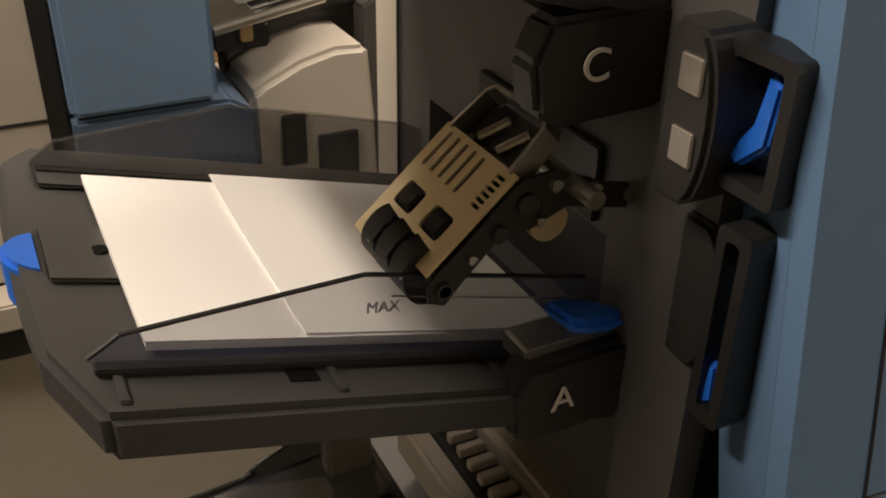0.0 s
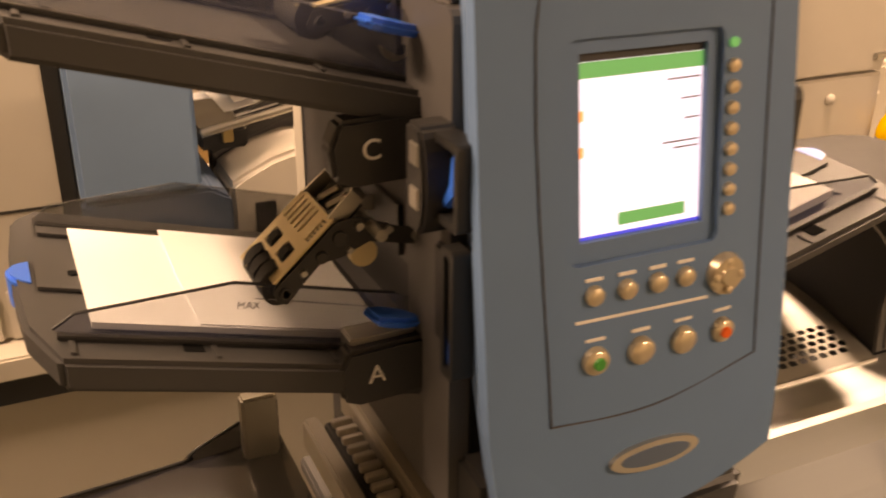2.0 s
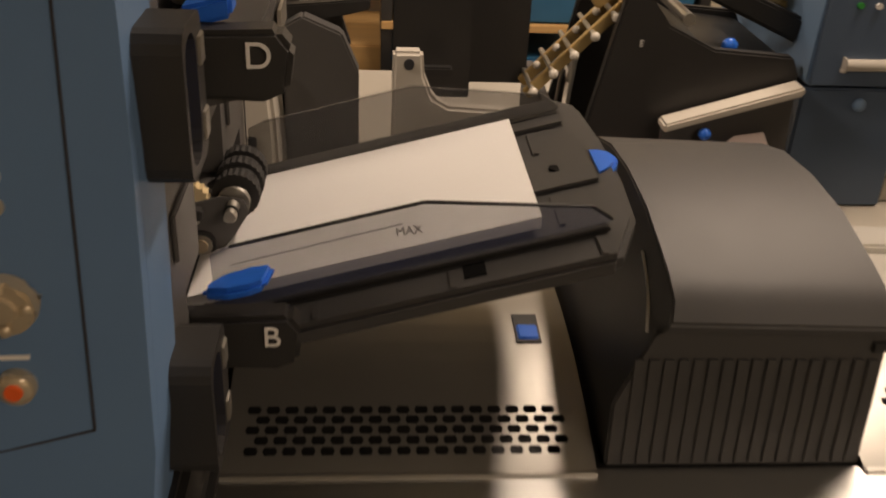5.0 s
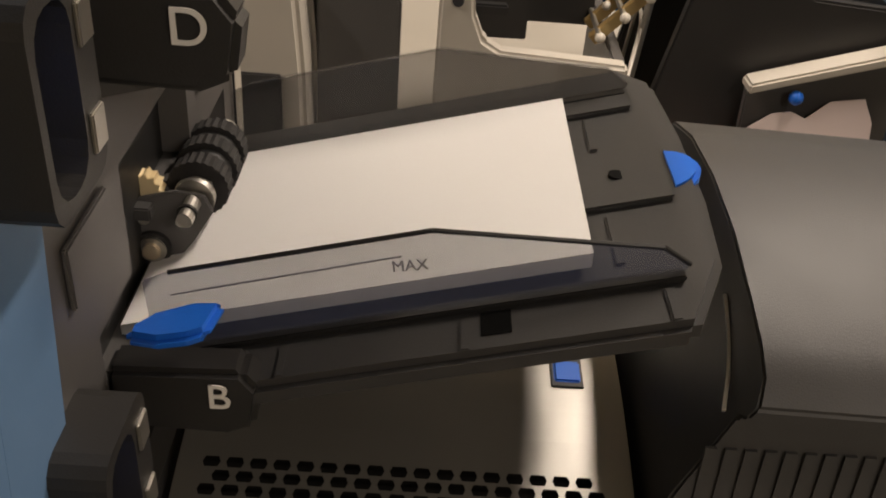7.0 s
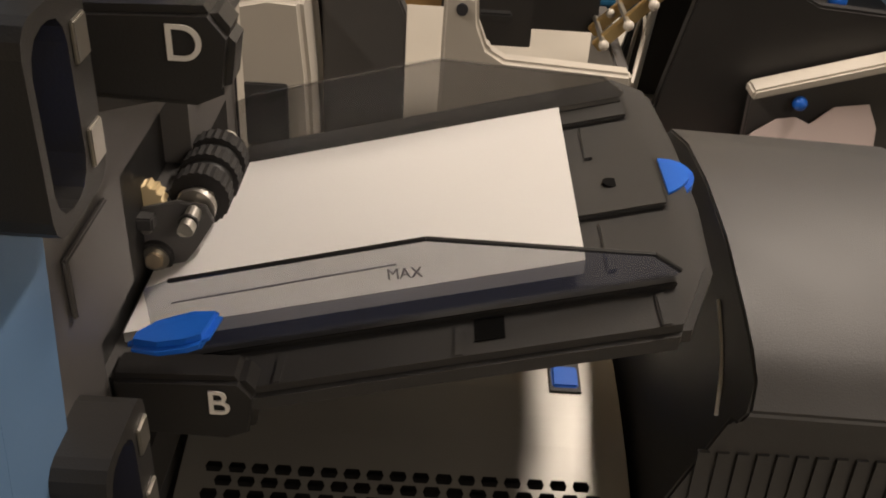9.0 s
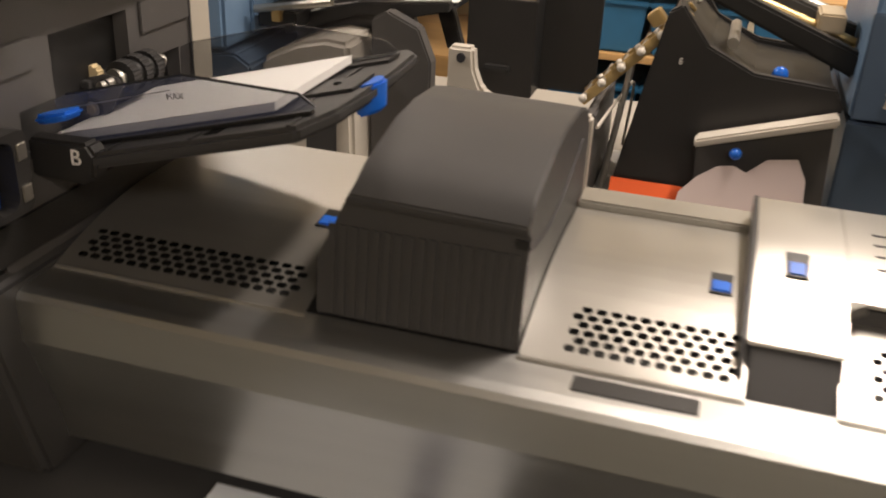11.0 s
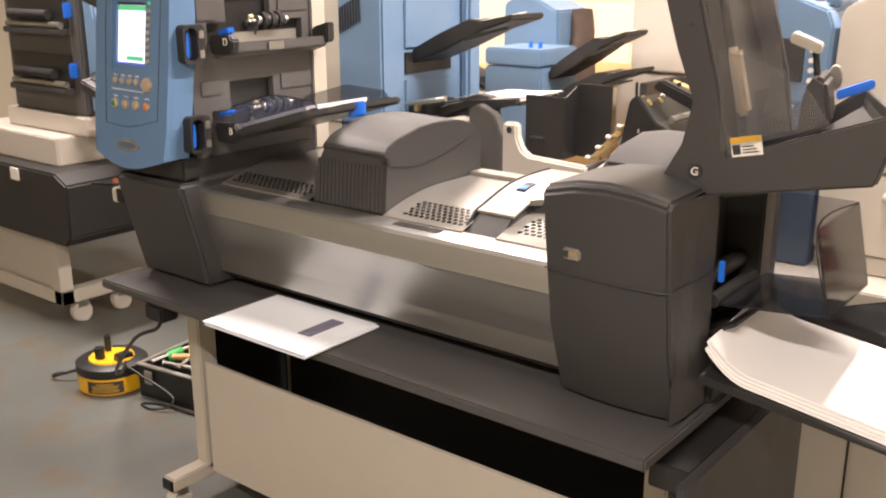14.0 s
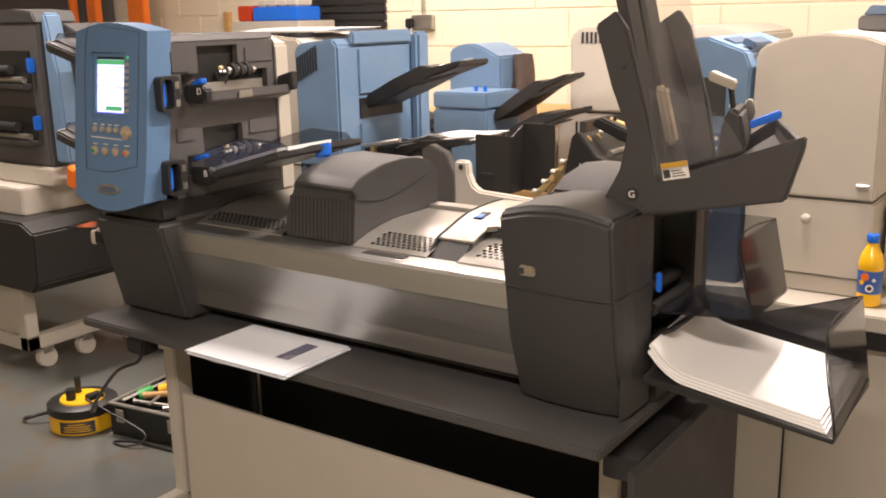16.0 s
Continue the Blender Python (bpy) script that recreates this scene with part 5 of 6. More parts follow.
for k, c in enumerate((GREEN, WHITE, WHITE, RED)):
    part("button", cyl((1.69 + 0.034 * k, 2.09, 1.105), (1.69 + 0.034 * k, 2.083, 1.105), 0.006, n=12), c, bc)
    part("button", cyl((1.80, 2.094, 1.205 + 0.026 * k), (1.80, 2.087, 1.205 + 0.026 * k), 0.007, n=12), WHITE, bc)
for k in range(3):
    part("button", cyl((1.70 + 0.03 * k, 2.09, 1.135), (1.70 + 0.03 * k, 2.083, 1.135), 0.006, n=12), WHITE, bc)
part("dial", cyl((1.805, 2.09, 1.135), (1.805, 2.08, 1.135), 0.016, n=20), STEEL, bc)
part("screen", box(1.70, 1.78, 2.089, 2.097, 1.20, 1.31, 0.002), GREY, bc, "dark switched-off display")
for k in range(3):
    part("top_flap", box(1.68 + 0.06 * k, 1.72 + 0.06 * k, 2.15, 2.3, 1.395, 1.415, 0.003, Matrix.Translation((1.7 + 0.06 * k, 2.2, 1.4)) @ pose(0, 0, 0, 0, 25, 0) @ Matrix.Translation((-1.7 - 0.06 * k, -2.2, -1.4))), BLUE_S, bc)

bc.location.y -= 0.044

wc = thing("tall_cabinet", (2.03, 2.4, 0.70), "tall off-white machine cabinet with domed top and knob", "machine")
dome = [(1.852, 0.98), (2.205, 0.98), (2.205, 1.405), (2.15, 1.425), (2.05, 1.435), (1.95, 1.425), (1.88, 1.40), (1.862, 1.375)]
smooth(part("upper_door", prism(dome, 2.10, 2.7, "y", 0.006), WHITE_P, wc), 30)
part("lower_door", box(1.852, 2.205, 2.102, 2.7, 0.755, 0.972, 0.005), WHITE_P, wc)
part("plinth", box(1.855, 2.20, 2.11, 2.7, 0.702, 0.75, 0.003), WHITE_P, wc)
smooth(part("round_knob", ball((2.028, 2.096, 0.918), 0.014, 1, 0.8, 1), WHITE_P, wc))
smooth(part("badge", cyl((2.158, 2.094, 1.02), (2.187, 2.094, 1.02), 0.009, n=14, w=0.003), STEEL, wc, "small dark badge"))
wc.location += Vector((-0.006, -0.028, 0.0))

sc = thing("side_cabinet", (2.28, 2.4, 0.70), "low off-white side cabinet with a knob", "cabinet")
part("body", box(2.212, 2.40, 2.2, 2.7, 0.702, 0.955, 0.012), WHITE_P, sc)
smooth(part("round_knob", ball((2.33, 2.197, 0.87), 0.011), WHITE_P, sc))

bo = thing("juice_bottle", (2.213, 2.03, 0.70), "orange juice bottle with blue cap and label", "bottle")


def lathe(prof, at, n=28):
    bm = bmesh.new()
    rings = [[bm.verts.new((at[0] + r * math.cos(2 * math.pi * k / n), at[1] + r * math.sin(2 * math.pi * k / n), at[2] + z)) for k in range(n)] for r, z in prof]
    for a, b in zip(rings, rings[1:]):
        for k in range(n):
            bm.faces.new((a[k], a[(k + 1) % n], b[(k + 1) % n], b[k]))
    bm.faces.new(rings[0][::-1])
    bm.faces.new(rings[-1])
    return bm


B0 = (2.213, 2.03, 0.701)
smooth(part("bottle_body", lathe([(0.028, 0), (0.032, 0.004), (0.0325, 0.03), (0.031, 0.04), (0.031, 0.1), (0.033, 0.105), (0.033, 0.12), (0.027, 0.145), (0.016, 0.165), (0.0135, 0.175), (0.0135, 0.18)], B0), JUICE, bo))
smooth(part("label_sleeve", lathe([(0.0315, 0.038), (0.0322, 0.04), (0.0322, 0.1), (0.0315, 0.102)], B0), LABEL_B, bo, "blue printed label"))
smooth(part("cap", lathe([(0.0155, 0.178), (0.0165, 0.18), (0.0165, 0.198), (0.015, 0.2)], B0), VIVID, bo, "blue screw cap"))
for dx, dz, r, c in ((-0.008, 0.086, 0.011, ORANGE), (0.006, 0.055, 0.011, WHITE), (0.006, 0.055, 0.006, INK), (-0.016, 0.07, 0.007, YELLOW), (0.016, 0.078, 0.005, WHITE)):
    a = math.atan2(-1, 0) + dx / 0.033
    p = Vector((B0[0] + 0.0322 * math.cos(a), B0[1] + 0.0322 * math.sin(a), B0[2] + dz))
    nrm = Vector((math.cos(a), math.sin(a), 0))
    part("label_spot", cyl(p - nrm * 0.001, p + nrm * (0.0012 if c is not INK else 0.002), r, n=16), c, bo)

# red parts bins beyond the bench
rack = thing("bin_rack", (3.35, 3.1, 0), "dark rack holding rows of red parts bins", "rack")
for zz in (0.35, 0.5, 0.65, 0.8):
    part("shelf", box(2.85, 3.95, 3.0, 3.3, zz - 0.012, zz, 0.002), GREY_D, rack)
part("upright", box(2.83, 2.85, 3.0, 3.3, 0.0, 1.0, 0.002), GREY_D, rack)
part("upright", box(3.95, 3.97, 3.0, 3.3, 0.0, 1.0, 0.002), GREY_D, rack)
binm = None
for zz in (0.351, 0.501, 0.651, 0.801):
    for k in range(9):
        x = 2.86 + 0.12 * k
        if binm is None:
            b0 = bmesh.new()
            add(b0, box(0, 0.11, 0, 0.2, 0, 0.008, 0.002))
            for bx in (0, 0.105):
                add(b0, prism([(0, 0), (0.2, 0), (0.2, 0.1), (0.08, 0.1), (0, 0.05)], bx, bx + 0.005, "x", 0.0))
            add(b0, box(0, 0.11, 0, 0.006, 0, 0.05, 0.001))
            add(b0, box(0, 0.11, 0.194, 0.2, 0, 0.1, 0.001))
            bmesh.ops.translate(b0, verts=b0.verts, vec=(x, 2.96, zz))
            binm = solo("parts_bin", b0, RED, "red plastic parts bin on the rack", "bin", "red bins on the rack")
            bx0 = Vector((x, 2.96, zz))
        else:
            copy_thing(binm, Matrix.Translation(binm.location + Vector((x, 2.96, zz)) - bx0))
cl = thing("spray_can", (2.55, 2.45, 0.70), "dark blue spray can beside the low cabinet", "bottle")
part("can_body", lathe([(0.03, 0), (0.032, 0.01), (0.032, 0.13), (0.02, 0.15), (0.012, 0.17)], (2.56, 2.45, 0.701)), LABEL_B, cl)

# shelf of teal crates further back
sh = thing("crate_shelf", (1.3, 3.0, 0), "wooden shelf behind the bench holding teal crates", "shelf")
for zz in (0.55, 0.80, 1.0):
    part("shelf_board", box(0.85, 1.75, 2.95, 3.3, zz - 0.02, zz, 0.002), WOOD, sh)
for xx in (0.85, 1.72):
    part("shelf_post", box(xx, xx + 0.03, 2.96, 3.3, 0.0, 1.05, 0.002), GREY_D, sh)
for zz in (0.551, 0.801):
    for k in range(3):
        cr = thing("storage_crate", (1.02 + 0.28 * k, 3.1, zz), "teal blue plastic storage crate on the shelf", "crate", "crates on the shelf")
        part("crate_body", prism([(0.90 + 0.28 * k, zz), (1.14 + 0.28 * k, zz), (1.155 + 0.28 * k, zz + 0.15), (0.885 + 0.28 * k, zz + 0.15)], 2.97, 3.27, "y", 0.006), TEAL, cr)
        part("crate_rim", box(0.88 + 0.28 * k, 1.16 + 0.28 * k, 2.962, 3.275, zz + 0.135, zz + 0.152, 0.004), TEAL, cr)

# small blue machine and white machine by the wall
sm = thing("small_blue_machine", (0.25, 3.2, 0), "small blue mail machine with domed hood and trays", "machine")
part("stand", box(0.0, 0.9, 3.0, 3.6, 0.0, 0.72, 0.004), WOOD, sm)
part("front_box", box(0.10, 0.40, 3.0, 3.3, 0.721, 1.07, 0.008), BLUE_R, sm)
part("front_lid", box(0.10, 0.40, 3.0, 3.3, 1.075, 1.15, 0.008), BLUE_R, sm)
hd = [(0.20 + 0.30 * k / 10, 1.30 + 0.06 * math.sin(math.pi * min(1, 0.15 + k / 11))) for k in range(11)]
smooth(part("hood", prism([(-0.03, 0.721), (0.30, 0.721)] + [(x - 0.22, z) for x, z in hd[::-1]], 3.32, 3.6, "y", 0.01), BLUE_R, sm), 30)
part("peg", cyl((0.28, 3.1, 1.15), (0.28, 3.1, 1.175), 0.009, n=10), VIVID, sm)
part("peg", cyl((0.33, 3.1, 1.15), (0.33, 3.1, 1.175), 0.009, n=10), VIVID, sm)
dark_tray(sm, 0.41, 3.05, 1.02, 0.36, 0.2, 0.2)
dark_tray(sm, 0.41, 3.05, 0.90, 0.4, 0.2, 0.17)
dark_tray(sm, -0.06, 3.05, 1.0, 0.14, 0.12, -0.06)
sm.location.x -= 0.04
cloth = bmesh.new()
grid = []
for i in range(25):
    a = math.pi * i / 24
    row = []
    for j in range(19):
        v = j / 18
        p = Vector((0.275 + 0.075 * math.cos(a) * (0.55 + 0.6 * v), 3.5 - 0.16 * math.sin(a) * (0.5 + 0.4 * v), 1.30 - 0.46 * v))
        p += Vector(noise.noise_vector(p * 8)) * 0.012 + Vector(noise.noise_vector(p * 26)) * 0.006
        row.append(cloth.verts.new(p))
    grid.append(row)
for i in range(24):
    for j in range(18):
        cloth.faces.new((grid[i][j], grid[i + 1][j], grid[i + 1][j + 1], grid[i][j + 1]))
bmesh.ops.solidify(cloth, geom=cloth.faces[:], thickness=0.006)
smooth(solo("draped_cloth", cloth, CLOTH, "brown cloth draped beside the blue hood", "cloth"), 60)

ww = thing("white_printer", (1.05, 3.5, 0), "tall white printer with vent slots and grey seam", "machine")
part("upper_body", prism([(0.77, 1.05), (1.6, 1.05), (1.6, 1.40), (1.5, 1.43), (0.82, 1.43), (0.77, 1.39)], 3.35, 4.0, "y", 0.01), WHITE_P, ww)
part("lower_body", box(0.70, 1.6, 3.36, 4.0, 0.0, 1.04, 0.01), WHITE_P, ww)
for k in range(12):
    part("vent_slot", box(0.83 + 0.022 * k, 0.84 + 0.022 * k, 3.344, 3.352, 1.36, 1.41, 0.001), INK, ww)
    part("vent_slot", box(0.80 + 0.022 * k, 0.81 + 0.022 * k, 3.354, 3.362, 0.92, 1.0, 0.001), INK, ww)
part("small_knob", box(0.752, 0.77, 3.4, 3.43, 1.3, 1.32, 0.003), GREY_D, ww)
ww.location.x -= 0.17
ju = thing("junk_part", (1.55, 2.9, 1.436), "grey speckled machine part on the tall cabinet", "machine part")
part("body", box(2.06, 2.17, 2.35, 2.5, 1.43, 1.475, 0.006), GREY_T, ju)
part("blue_cover", prism([(2.07, 1.476), (2.16, 1.476), (2.14, 1.5), (2.09, 1.505)], 2.36, 2.46, "y", 0.003), BLUE_S, ju)
rag = bmesh.new()
for x, y, z, r in ((2.26, 2.5, 1.46, 0.06), (2.34, 2.52, 1.49, 0.075), (2.42, 2.5, 1.5, 0.09), (2.20, 2.52, 1.45, 0.04)):
    add(rag, ball((x, y, z), r, 1.3, 1, 0.7, 16))
for v in rag.verts:
    v.co += Vector(noise.noise_vector(v.co * 16)) * 0.025
smooth(solo("crumpled_cloth", rag, CLOTH, "crumpled brown cloth on the cabinets", "cloth"), 60)
solo("storage_cabinet", box(2.215, 2.62, 2.40, 2.8, 0.702, 1.42, 0.012), WHITE_P, "off-white cabinet behind the side cabinet", "cabinet")

# neighbouring machine on its own trolley
nb = thing("trolley", (-1.35, 1.7, 0), "cream steel trolley frame with castors", "trolley")
part("frame_rail", box(-1.9, -1.07, 1.50, 1.56, 0.10, 0.16, 0.004), CREAM, nb)
part("frame_rail", box(-1.13, -1.07, 1.50, 2.1, 0.10, 0.16, 0.004), CREAM, nb)
part("front_panel", box(-1.9, -1.13, 1.52, 1.53, 0.16, 0.42, 0.003), CREAM, nb)
part("leg", box(-1.13, -1.07, 1.50, 1.56, 0.16, 0.5, 0.004), CREAM, nb)
part("leg", box(-1.13, -1.07, 2.04, 2.1, 0.16, 0.5, 0.004), CREAM, nb)
for cy in (1.60, 1.80, 2.05):
    c = part("castor", cyl((-1.12, cy, 0.045), (-1.09, cy, 0.045), 0.045, n=20, w=0.005), WHITE_P, nb)
    part("castor_fork", box(-1.13, -1.08, cy - 0.02, cy + 0.03, 0.07, 0.10, 0.003), STEEL, c)
nm = thing("neighbour_inserter", (-1.3, 1.75, 0.40), "second folder inserter machine with grey tower and trays", "mail machine")
part("dark_skirt", prism([(-1.95, 0.40), (-0.92, 0.40), (-0.88, 0.44), (-0.87, 0.66), (-0.95, 0.70), (-1.95, 0.70)], 1.46, 2.2, "y", 0.008), GREY_D, nm)
part("cream_deck", box(-1.8, -1.06, 1.55, 2.15, 0.701, 0.82, 0.006), WHITE_P, nm)
part("deck_step", box(-1.75, -1.12, 1.58, 2.1, 0.822, 0.90, 0.006), WHITE_P, nm)
part("black_slot", box(-1.5, -1.3, 1.545, 1.551, 0.76, 0.79, 0.001), INK, nm)
part("white_tag", box(-1.28, -1.22, 1.452, 1.461, 0.64, 0.69, 0.001), WHITE, nm)
part("tower", box(-1.7, -1.13, 1.60, 1.80, 0.902, 1.50, 0.008), GREY_T, nm)
part("tower_cap", prism([(-1.7, 1.501), (-1.13, 1.501), (-1.16, 1.55), (-1.3, 1.56), (-1.7, 1.55)], 1.6, 1.80, "y", 0.006), GREY, nm)
part("blue_edge", prism([(-1.128, 0.92), (-1.03, 0.92), (-1.05, 1.3), (-1.10, 1.54), (-1.128, 1.545)], 1.62, 1.70, "y", 0.01), BLUE_R, nm)
for zz in (1.02, 1.26):
    part("feed_opening", box(-1.66, -1.2, 1.594, 1.601, zz, zz + 0.13, 0.001), BLACK, nm)
    part("feed_roller", cyl((-1.6, 1.57, zz + 0.05), (-1.3, 1.57, zz + 0.05), 0.02, n=16), RUBBER, nm)
    part("chrome_bar", cyl((-1.64, 1.575, zz + 0.01), (-1.22, 1.575, zz + 0.01), 0.013, n=14), STEEL, nm)
    part("blue_lever", box(-1.19, -1.165, 1.57, 1.6, zz + 0.04, zz + 0.10, 0.004), VIVID, nm)
    part("feed_lip", box(-1.66, -1.2, 1.56, 1.6, zz - 0.03, zz - 0.005, 0.004), GREY, nm)
for zz, cc in ((0.96, GREY), (1.37, GREY)):
    part("side_tray", prism([(-1.127, zz + 0.09), (-0.80, zz - 0.04), (-0.80, zz), (-1.127, zz + 0.13)], 1.72, 2.02, "y", 0.004), cc, nm)
part("orange_flap", prism([(-1.05, 0.83), (-0.99, 0.82), (-0.985, 0.9), (-1.03, 0.92)], 1.60, 1.68, "y", 0.006), ORANGE, nm)

for ob in nm.children:
    if not ob.name.startswith(("dark_skirt", "white_tag", "cream_deck")):
        ob.location = (0.15, 0.06, 0)

# ---- floor clutter ----
rl = thing("cable_reel", (-0.405, 1.30, 0), "yellow and black extension cable reel on the floor", "cable reel")
smooth(part("yellow_drum", lathe([(0.118, 0.0), (0.125, 0.006), (0.125, 0.065), (0.12, 0.07)], (-0.405, 1.30, 0.0), 36), YELLOW, rl))
smooth(part("black_rim", lathe([(0.124, 0.066), (0.128, 0.072), (0.128, 0.10), (0.12, 0.106)], (-0.405, 1.30, 0.0), 36), BLACK, rl))
smooth(part("yellow_face", lathe([(0.082, 0.106), (0.08, 0.112), (0.02, 0.112)], (-0.405, 1.30, 0.0), 30), YELLOW, rl))
part("handle", cyl((-0.415, 1.26, 0.108), (-0.415, 1.26, 0.15), 0.018, n=16, w=0.003), BLACK, rl)
part("handle", cyl((-0.455, 1.32, 0.108), (-0.455, 1.32, 0.17), 0.012, n=16, w=0.003), BLACK, rl)
part("socket_block", box(-0.375, -0.335, 1.29, 1.35, 0.107, 0.13, 0.004), BLACK, rl)


def arc_band(center, radius, mid, half, z0, z1, thick=0.0015, n=10):
    """A thin curved plate wrapped round an upright drum."""
    bm = bmesh.new()
    rings = []
    for k in range(n + 1):
        a = math.radians(mid - half + 2 * half * k / n)
        c, d = math.cos(a), math.sin(a)
        rings.append([bm.verts.new((center[0] + c * r, center[1] + d * r, z)) for r, z in ((radius, z0), (radius + thick, z0), (radius + thick, z1), (radius, z1))])
    for p, q in zip(rings, rings[1:]):
        for i in range(4):
            bm.faces.new((p[i], q[i], q[(i + 1) % 4], p[(i + 1) % 4]))
    bm.faces.new(rings[0])
    bm.faces.new(rings[-1][::-1])
    bmesh.ops.recalc_face_normals(bm, faces=bm.faces)
    return bm


label_plate = part("label_plate", arc_band((-0.405, 1.30), 0.1255, -47, 30, 0.012, 0.058), INK, rl, "black printed label")
for k, half in enumerate((14, 22, 20, 23)):
    part("text_bar", arc_band((-0.405, 1.30), 0.1272, -47, half, 0.047 - 0.009 * k, 0.050 - 0.009 * k, 0.0006), YELLOW, label_plate)
solo("power_cable", rail([(-0.355, 1.28, 0.12), (-0.22, 1.29, 0.09), (-0.05, 1.30, 0.05), (-0.04, 1.275, 0.02), (-0.10, 1.245, 0.006), (-0.16, 1.25, 0.006), (-0.10, 1.29, 0.006), (0.06, 1.31, 0.006), (0.2, 1.33, 0.006)], 0.004), BLACK, "black power cable lying on the floor", "cable")
solo("power_cable", rail([(-0.515, 1.26, 0.05), (-0.60, 1.18, 0.02), (-0.64, 1.21, 0.008), (-0.60, 1.29, 0.008), (-0.525, 1.33, 0.02)], 0.006), BLACK, "black cable looping from the reel", "cable")
solo("hanging_cable", rail([(0.625, 0.83, 0.64), (0.60, 0.83, 0.60), (0.50, 0.83, 0.55), (0.24, 0.93, 0.37), (-0.02, 1.08, 0.22), (-0.2, 1.21, 0.13), (-0.30, 1.29, 0.118)], 0.005), BLACK, "black cable hanging from under the table", "cable")
solo("power_adapter", box(0.59, 0.66, 0.805, 0.86, 0.632, 0.677, 0.006), BLACK, "black power adapter under the table", "adapter")
tb = thing("tool_case", (0.1, 1.45, 0), "open black tool case with silver edges and tools", "tool case")
TBM = Matrix.Translation((-0.02, 1.48, 0)) @ pose(0, 0, 0, 0, 0, 8)
for nm_, args, mm in (("case_bottom", (-0.24, 0.24, -0.15, 0.15, 0.0, 0.012, 0.002), BLACK), ("case_side", (-0.24, 0.24, -0.15, -0.14, 0.0125, 0.12, 0.002), BLACK), ("case_side", (-0.24, 0.24, 0.14, 0.15, 0.0125, 0.12, 0.002), BLACK), ("case_side", (-0.24, -0.23, -0.139, 0.139, 0.0125, 0.12, 0.002), BLACK), ("case_side", (0.23, 0.24, -0.139, 0.139, 0.0125, 0.12, 0.002), BLACK),
                      ("silver_edge", (-0.245, 0.245, -0.155, -0.137, 0.1205, 0.128, 0.002), STEEL), ("silver_edge", (-0.245, 0.245, 0.137, 0.155, 0.1205, 0.128, 0.002), STEEL), ("silver_edge", (-0.245, -0.227, -0.136, 0.136, 0.1205, 0.128, 0.002), STEEL), ("clasp", (-0.20, -0.16, -0.162, -0.156, 0.06, 0.11, 0.002), STEEL), ("clasp", (0.05, 0.09, -0.162, -0.156, 0.06, 0.11, 0.002), STEEL)):
    part(nm_, box(*args, TBM), mm, tb)
for nm_, p, q, r, mm in (("green_tool", (-0.205, -0.03, 0.115), (-0.175, 0.01, 0.125), 0.022, GREEN), ("yellow_tool", (-0.155, 0.035, 0.12), (-0.12, 0.055, 0.13), 0.022, YELLOW), ("blue_tool", (-0.15, 0.11, 0.1), (-0.14, 0.11, 0.165), 0.012, VIVID), ("steel_tool", (-0.17, -0.09, 0.12), (0.12, -0.06, 0.12), 0.008, STEEL), ("wooden_tool", (-0.16, -0.05, 0.13), (-0.07, -0.01, 0.135), 0.012, WOOD), ("steel_tool", (-0.02, -0.1, 0.12), (0.16, 0.06, 0.12), 0.008, STEEL), ("steel_tool", (-0.21, -0.11, 0.125), (-0.19, 0.10, 0.125), 0.006, STEEL), ("steel_tool", (-0.08, -0.11, 0.13), (-0.11, 0.0, 0.13), 0.006, STEEL), ("wooden_tool", (0.0, -0.03, 0.13), (0.10, 0.05, 0.13), 0.012, WOOD)):
    solo(nm_, cyl(TBM @ Vector(p), TBM @ Vector(q), r, n=14, w=0.004), mm, nm_.replace("_", " ") + " lying in the open tool case", "tool", "tools in the case")
solo("cable_bundle", rail([(0.5, 1.1, 0.60), (0.55, 1.2, 0.55), (0.62, 1.22, 0.58), (0.66, 1.15, 0.52), (0.58, 1.1, 0.53), (0.6, 1.2, 0.6)], 0.012), WHITE_P, "pale cable bundle under the table", "cable")

# ---- far wall and what stands before it ----
so = thing("wall_socket", (-0.87, 4.30, 1.38), "grey metal wall socket with black plug", "socket")
part("back_box", box(-0.96, -0.80, 4.262, 4.303, 1.36, 1.45, 0.006), STEEL, so)
part("plug", box(-0.98, -0.93, 4.22, 4.262, 1.37, 1.43, 0.008), BLACK, so)
part("conduit", cyl((-0.88, 4.285, 1.45), (-0.88, 4.285, 3.0), 0.010, n=10), STEEL, so)
solo("wall_cable", rail([(-0.99, 4.24, 1.425), (-1.05, 4.2, 1.25), (-1.12, 4.15, 1.1), (-1.16, 4.12, 0.9), (-1.17, 4.14, 0.4), (-1.16, 4.1, 0.008)], 0.008), BLACK, "black cable running down from the socket", "cable")
so.location += Vector((-0.035, 0.0, 0.05))
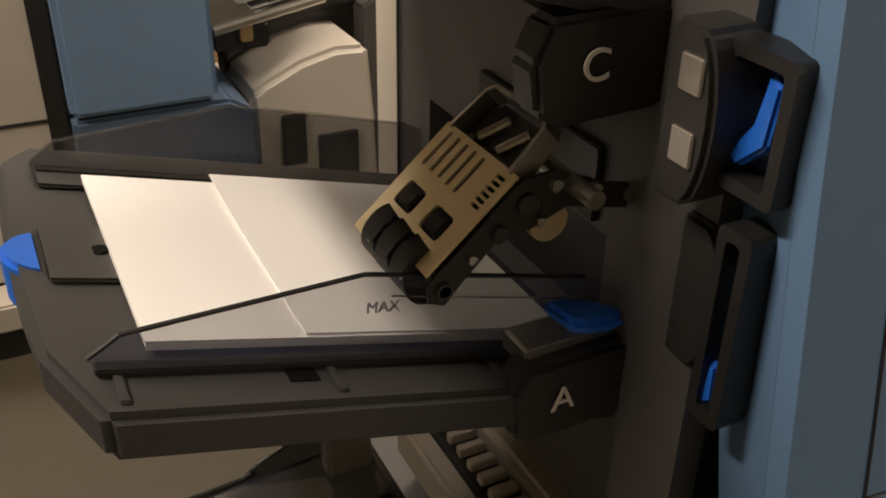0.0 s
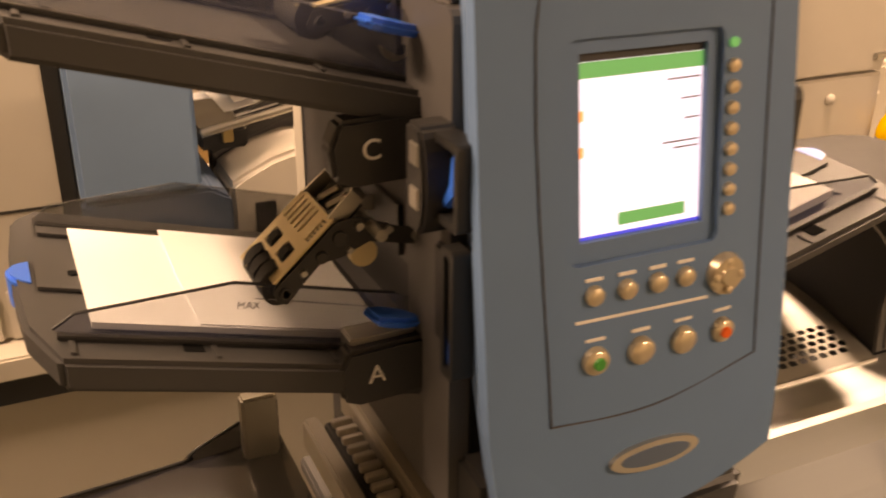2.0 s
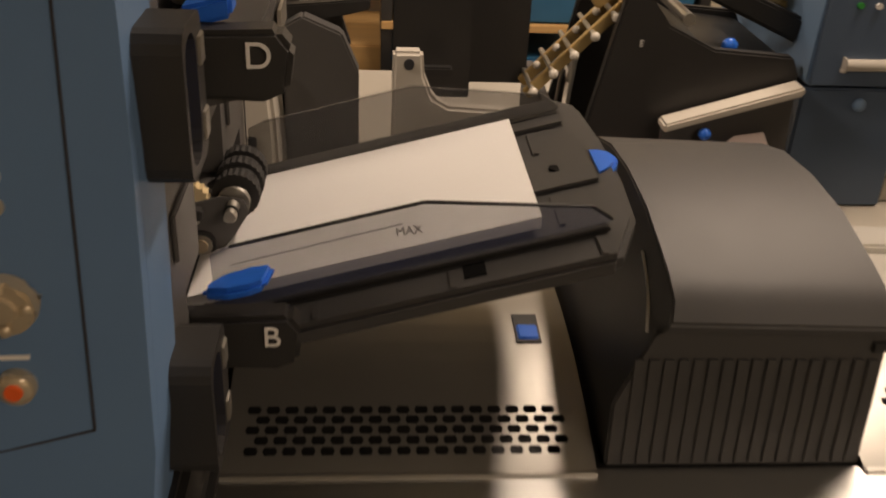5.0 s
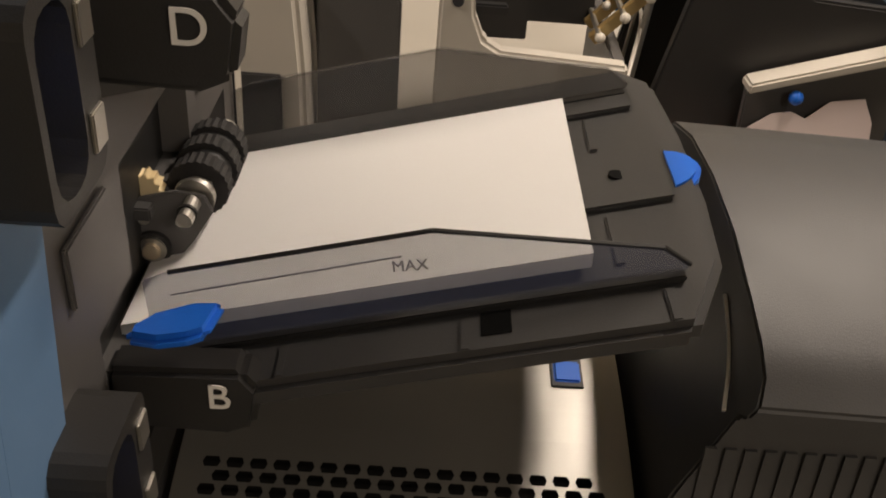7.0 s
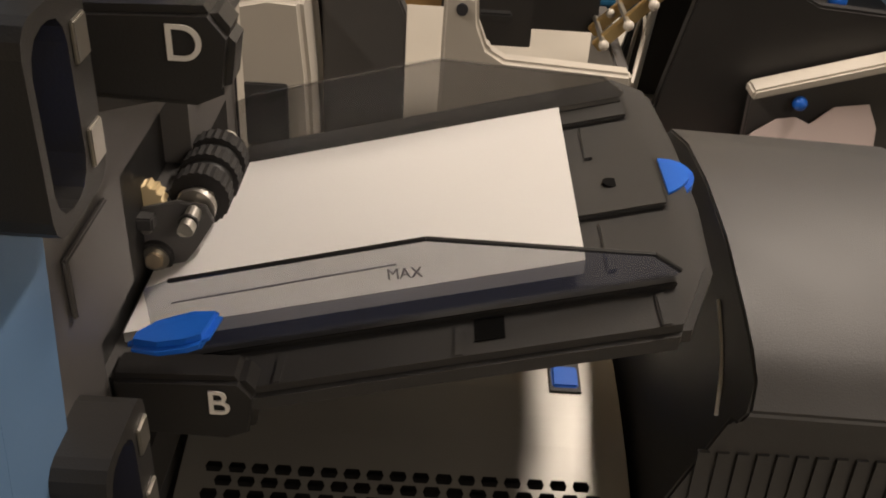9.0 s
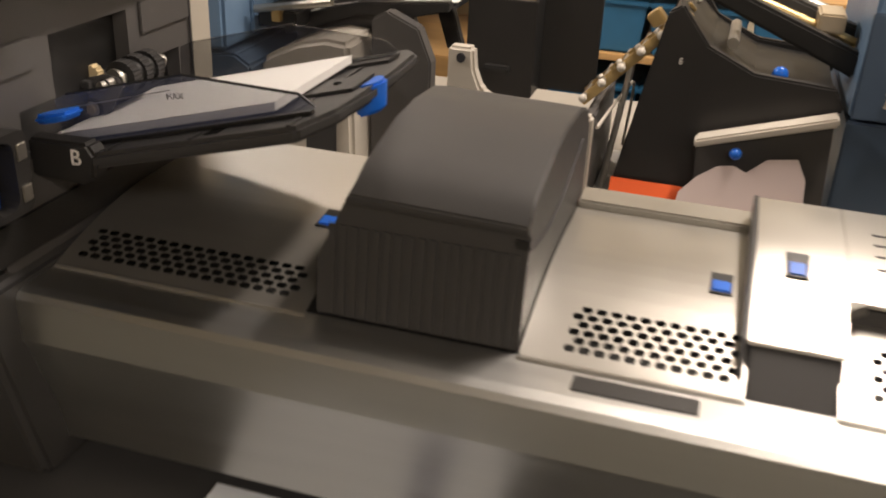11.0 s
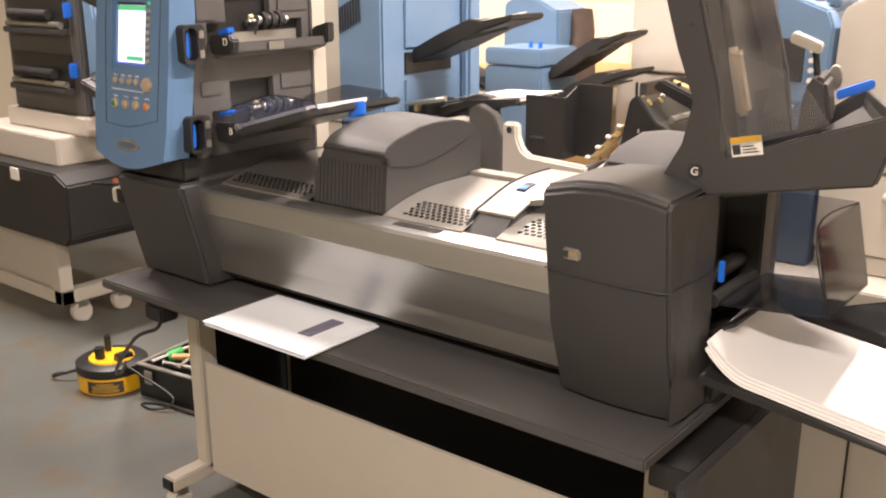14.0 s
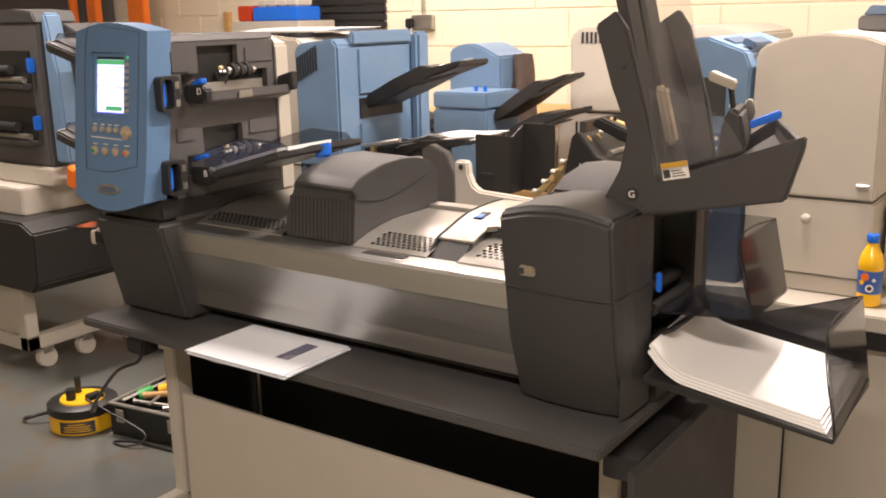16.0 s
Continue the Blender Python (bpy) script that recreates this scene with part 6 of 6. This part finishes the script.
sl = thing("roller_shutter", (-1.48, 4.28, 0), "dark slatted roller shutter in the wall", "shutter")
for k in range(24):
    part("slat", box(-1.88, -1.214, 4.27, 4.309, 1.42 + 0.05 * k, 1.465 + 0.05 * k, 0.008), GREY_D, sl)
for ox, ow in ((-3.07, 0.18), (-3.62, 0.11), (-3.91, 0.04)):
    p = thing("rack_upright", (ox, 3.9, 0), "orange steel pallet rack upright", "rack", "orange rack uprights")
    part("post", box(ox - ow, ox, 3.86, 3.92, 0.0, 2.6, 0.006), ORANGE, p)
solo("dark_shelving", box(-5.3, -3.95, 4.0, 4.28, 0.0, 1.9, 0.01), GREY_T, "grey shelving unit behind the rack", "shelving")
solo("wooden_batten", box(-2.69, -2.64, 4.26, 4.305, 0.8, 1.55, 0.003), WOOD, "wooden batten fixed to the wall", "batten")
so2 = thing("storage_tub", (-2.2, 4.0, 1.36), "blue and red plastic tubs piled with packets", "tub")
part("stand", box(-2.55, -1.95, 3.85, 4.2, -0.12, 1.36, 0.004), CREAM, so2)
part("red_tub", box(-2.52, -2.4, 3.88, 4.1, 1.361, 1.46, 0.008), RED, so2)
part("blue_tub", box(-2.38, -1.98, 3.88, 4.1, 1.361, 1.45, 0.008), VIVID, so2)
for k in range(4):
    part("packet", box(-2.36 + 0.09 * k, -2.27 + 0.09 * k, 3.9, 4.05, 1.451, 1.49 + 0.012 * (k % 2), 0.01), WHITE_P, so2)
so2.location += Vector((0.38, 0.0, 0.12))
solo("wooden_table", box(-0.5, 0.6, 3.5, 4.2, 0.95, 0.99, 0.004), WOOD, "wooden bench top by the far wall", "bench")

# blocks of the far wall
wall = bpy.data.objects["wall_north"]
bb = box(0, 0.432, 0, 0.012, 0, 0.208, 0.004)
bme = bpy.data.meshes.new("wall_block")
bb.to_mesh(bme)
bb.free()
bme.materials.append(WALLM)
for j in range(9):
    for i in range(22):
        if j * 22 + i >= 198:
            break
        ob = new("wall_block", bme)
        ob.parent = wall
        ob.location = Vector((-5.4 + 0.44 * i + 0.22 * (j % 2), 4.304, 0.66 + 0.216 * j)) - wall.location
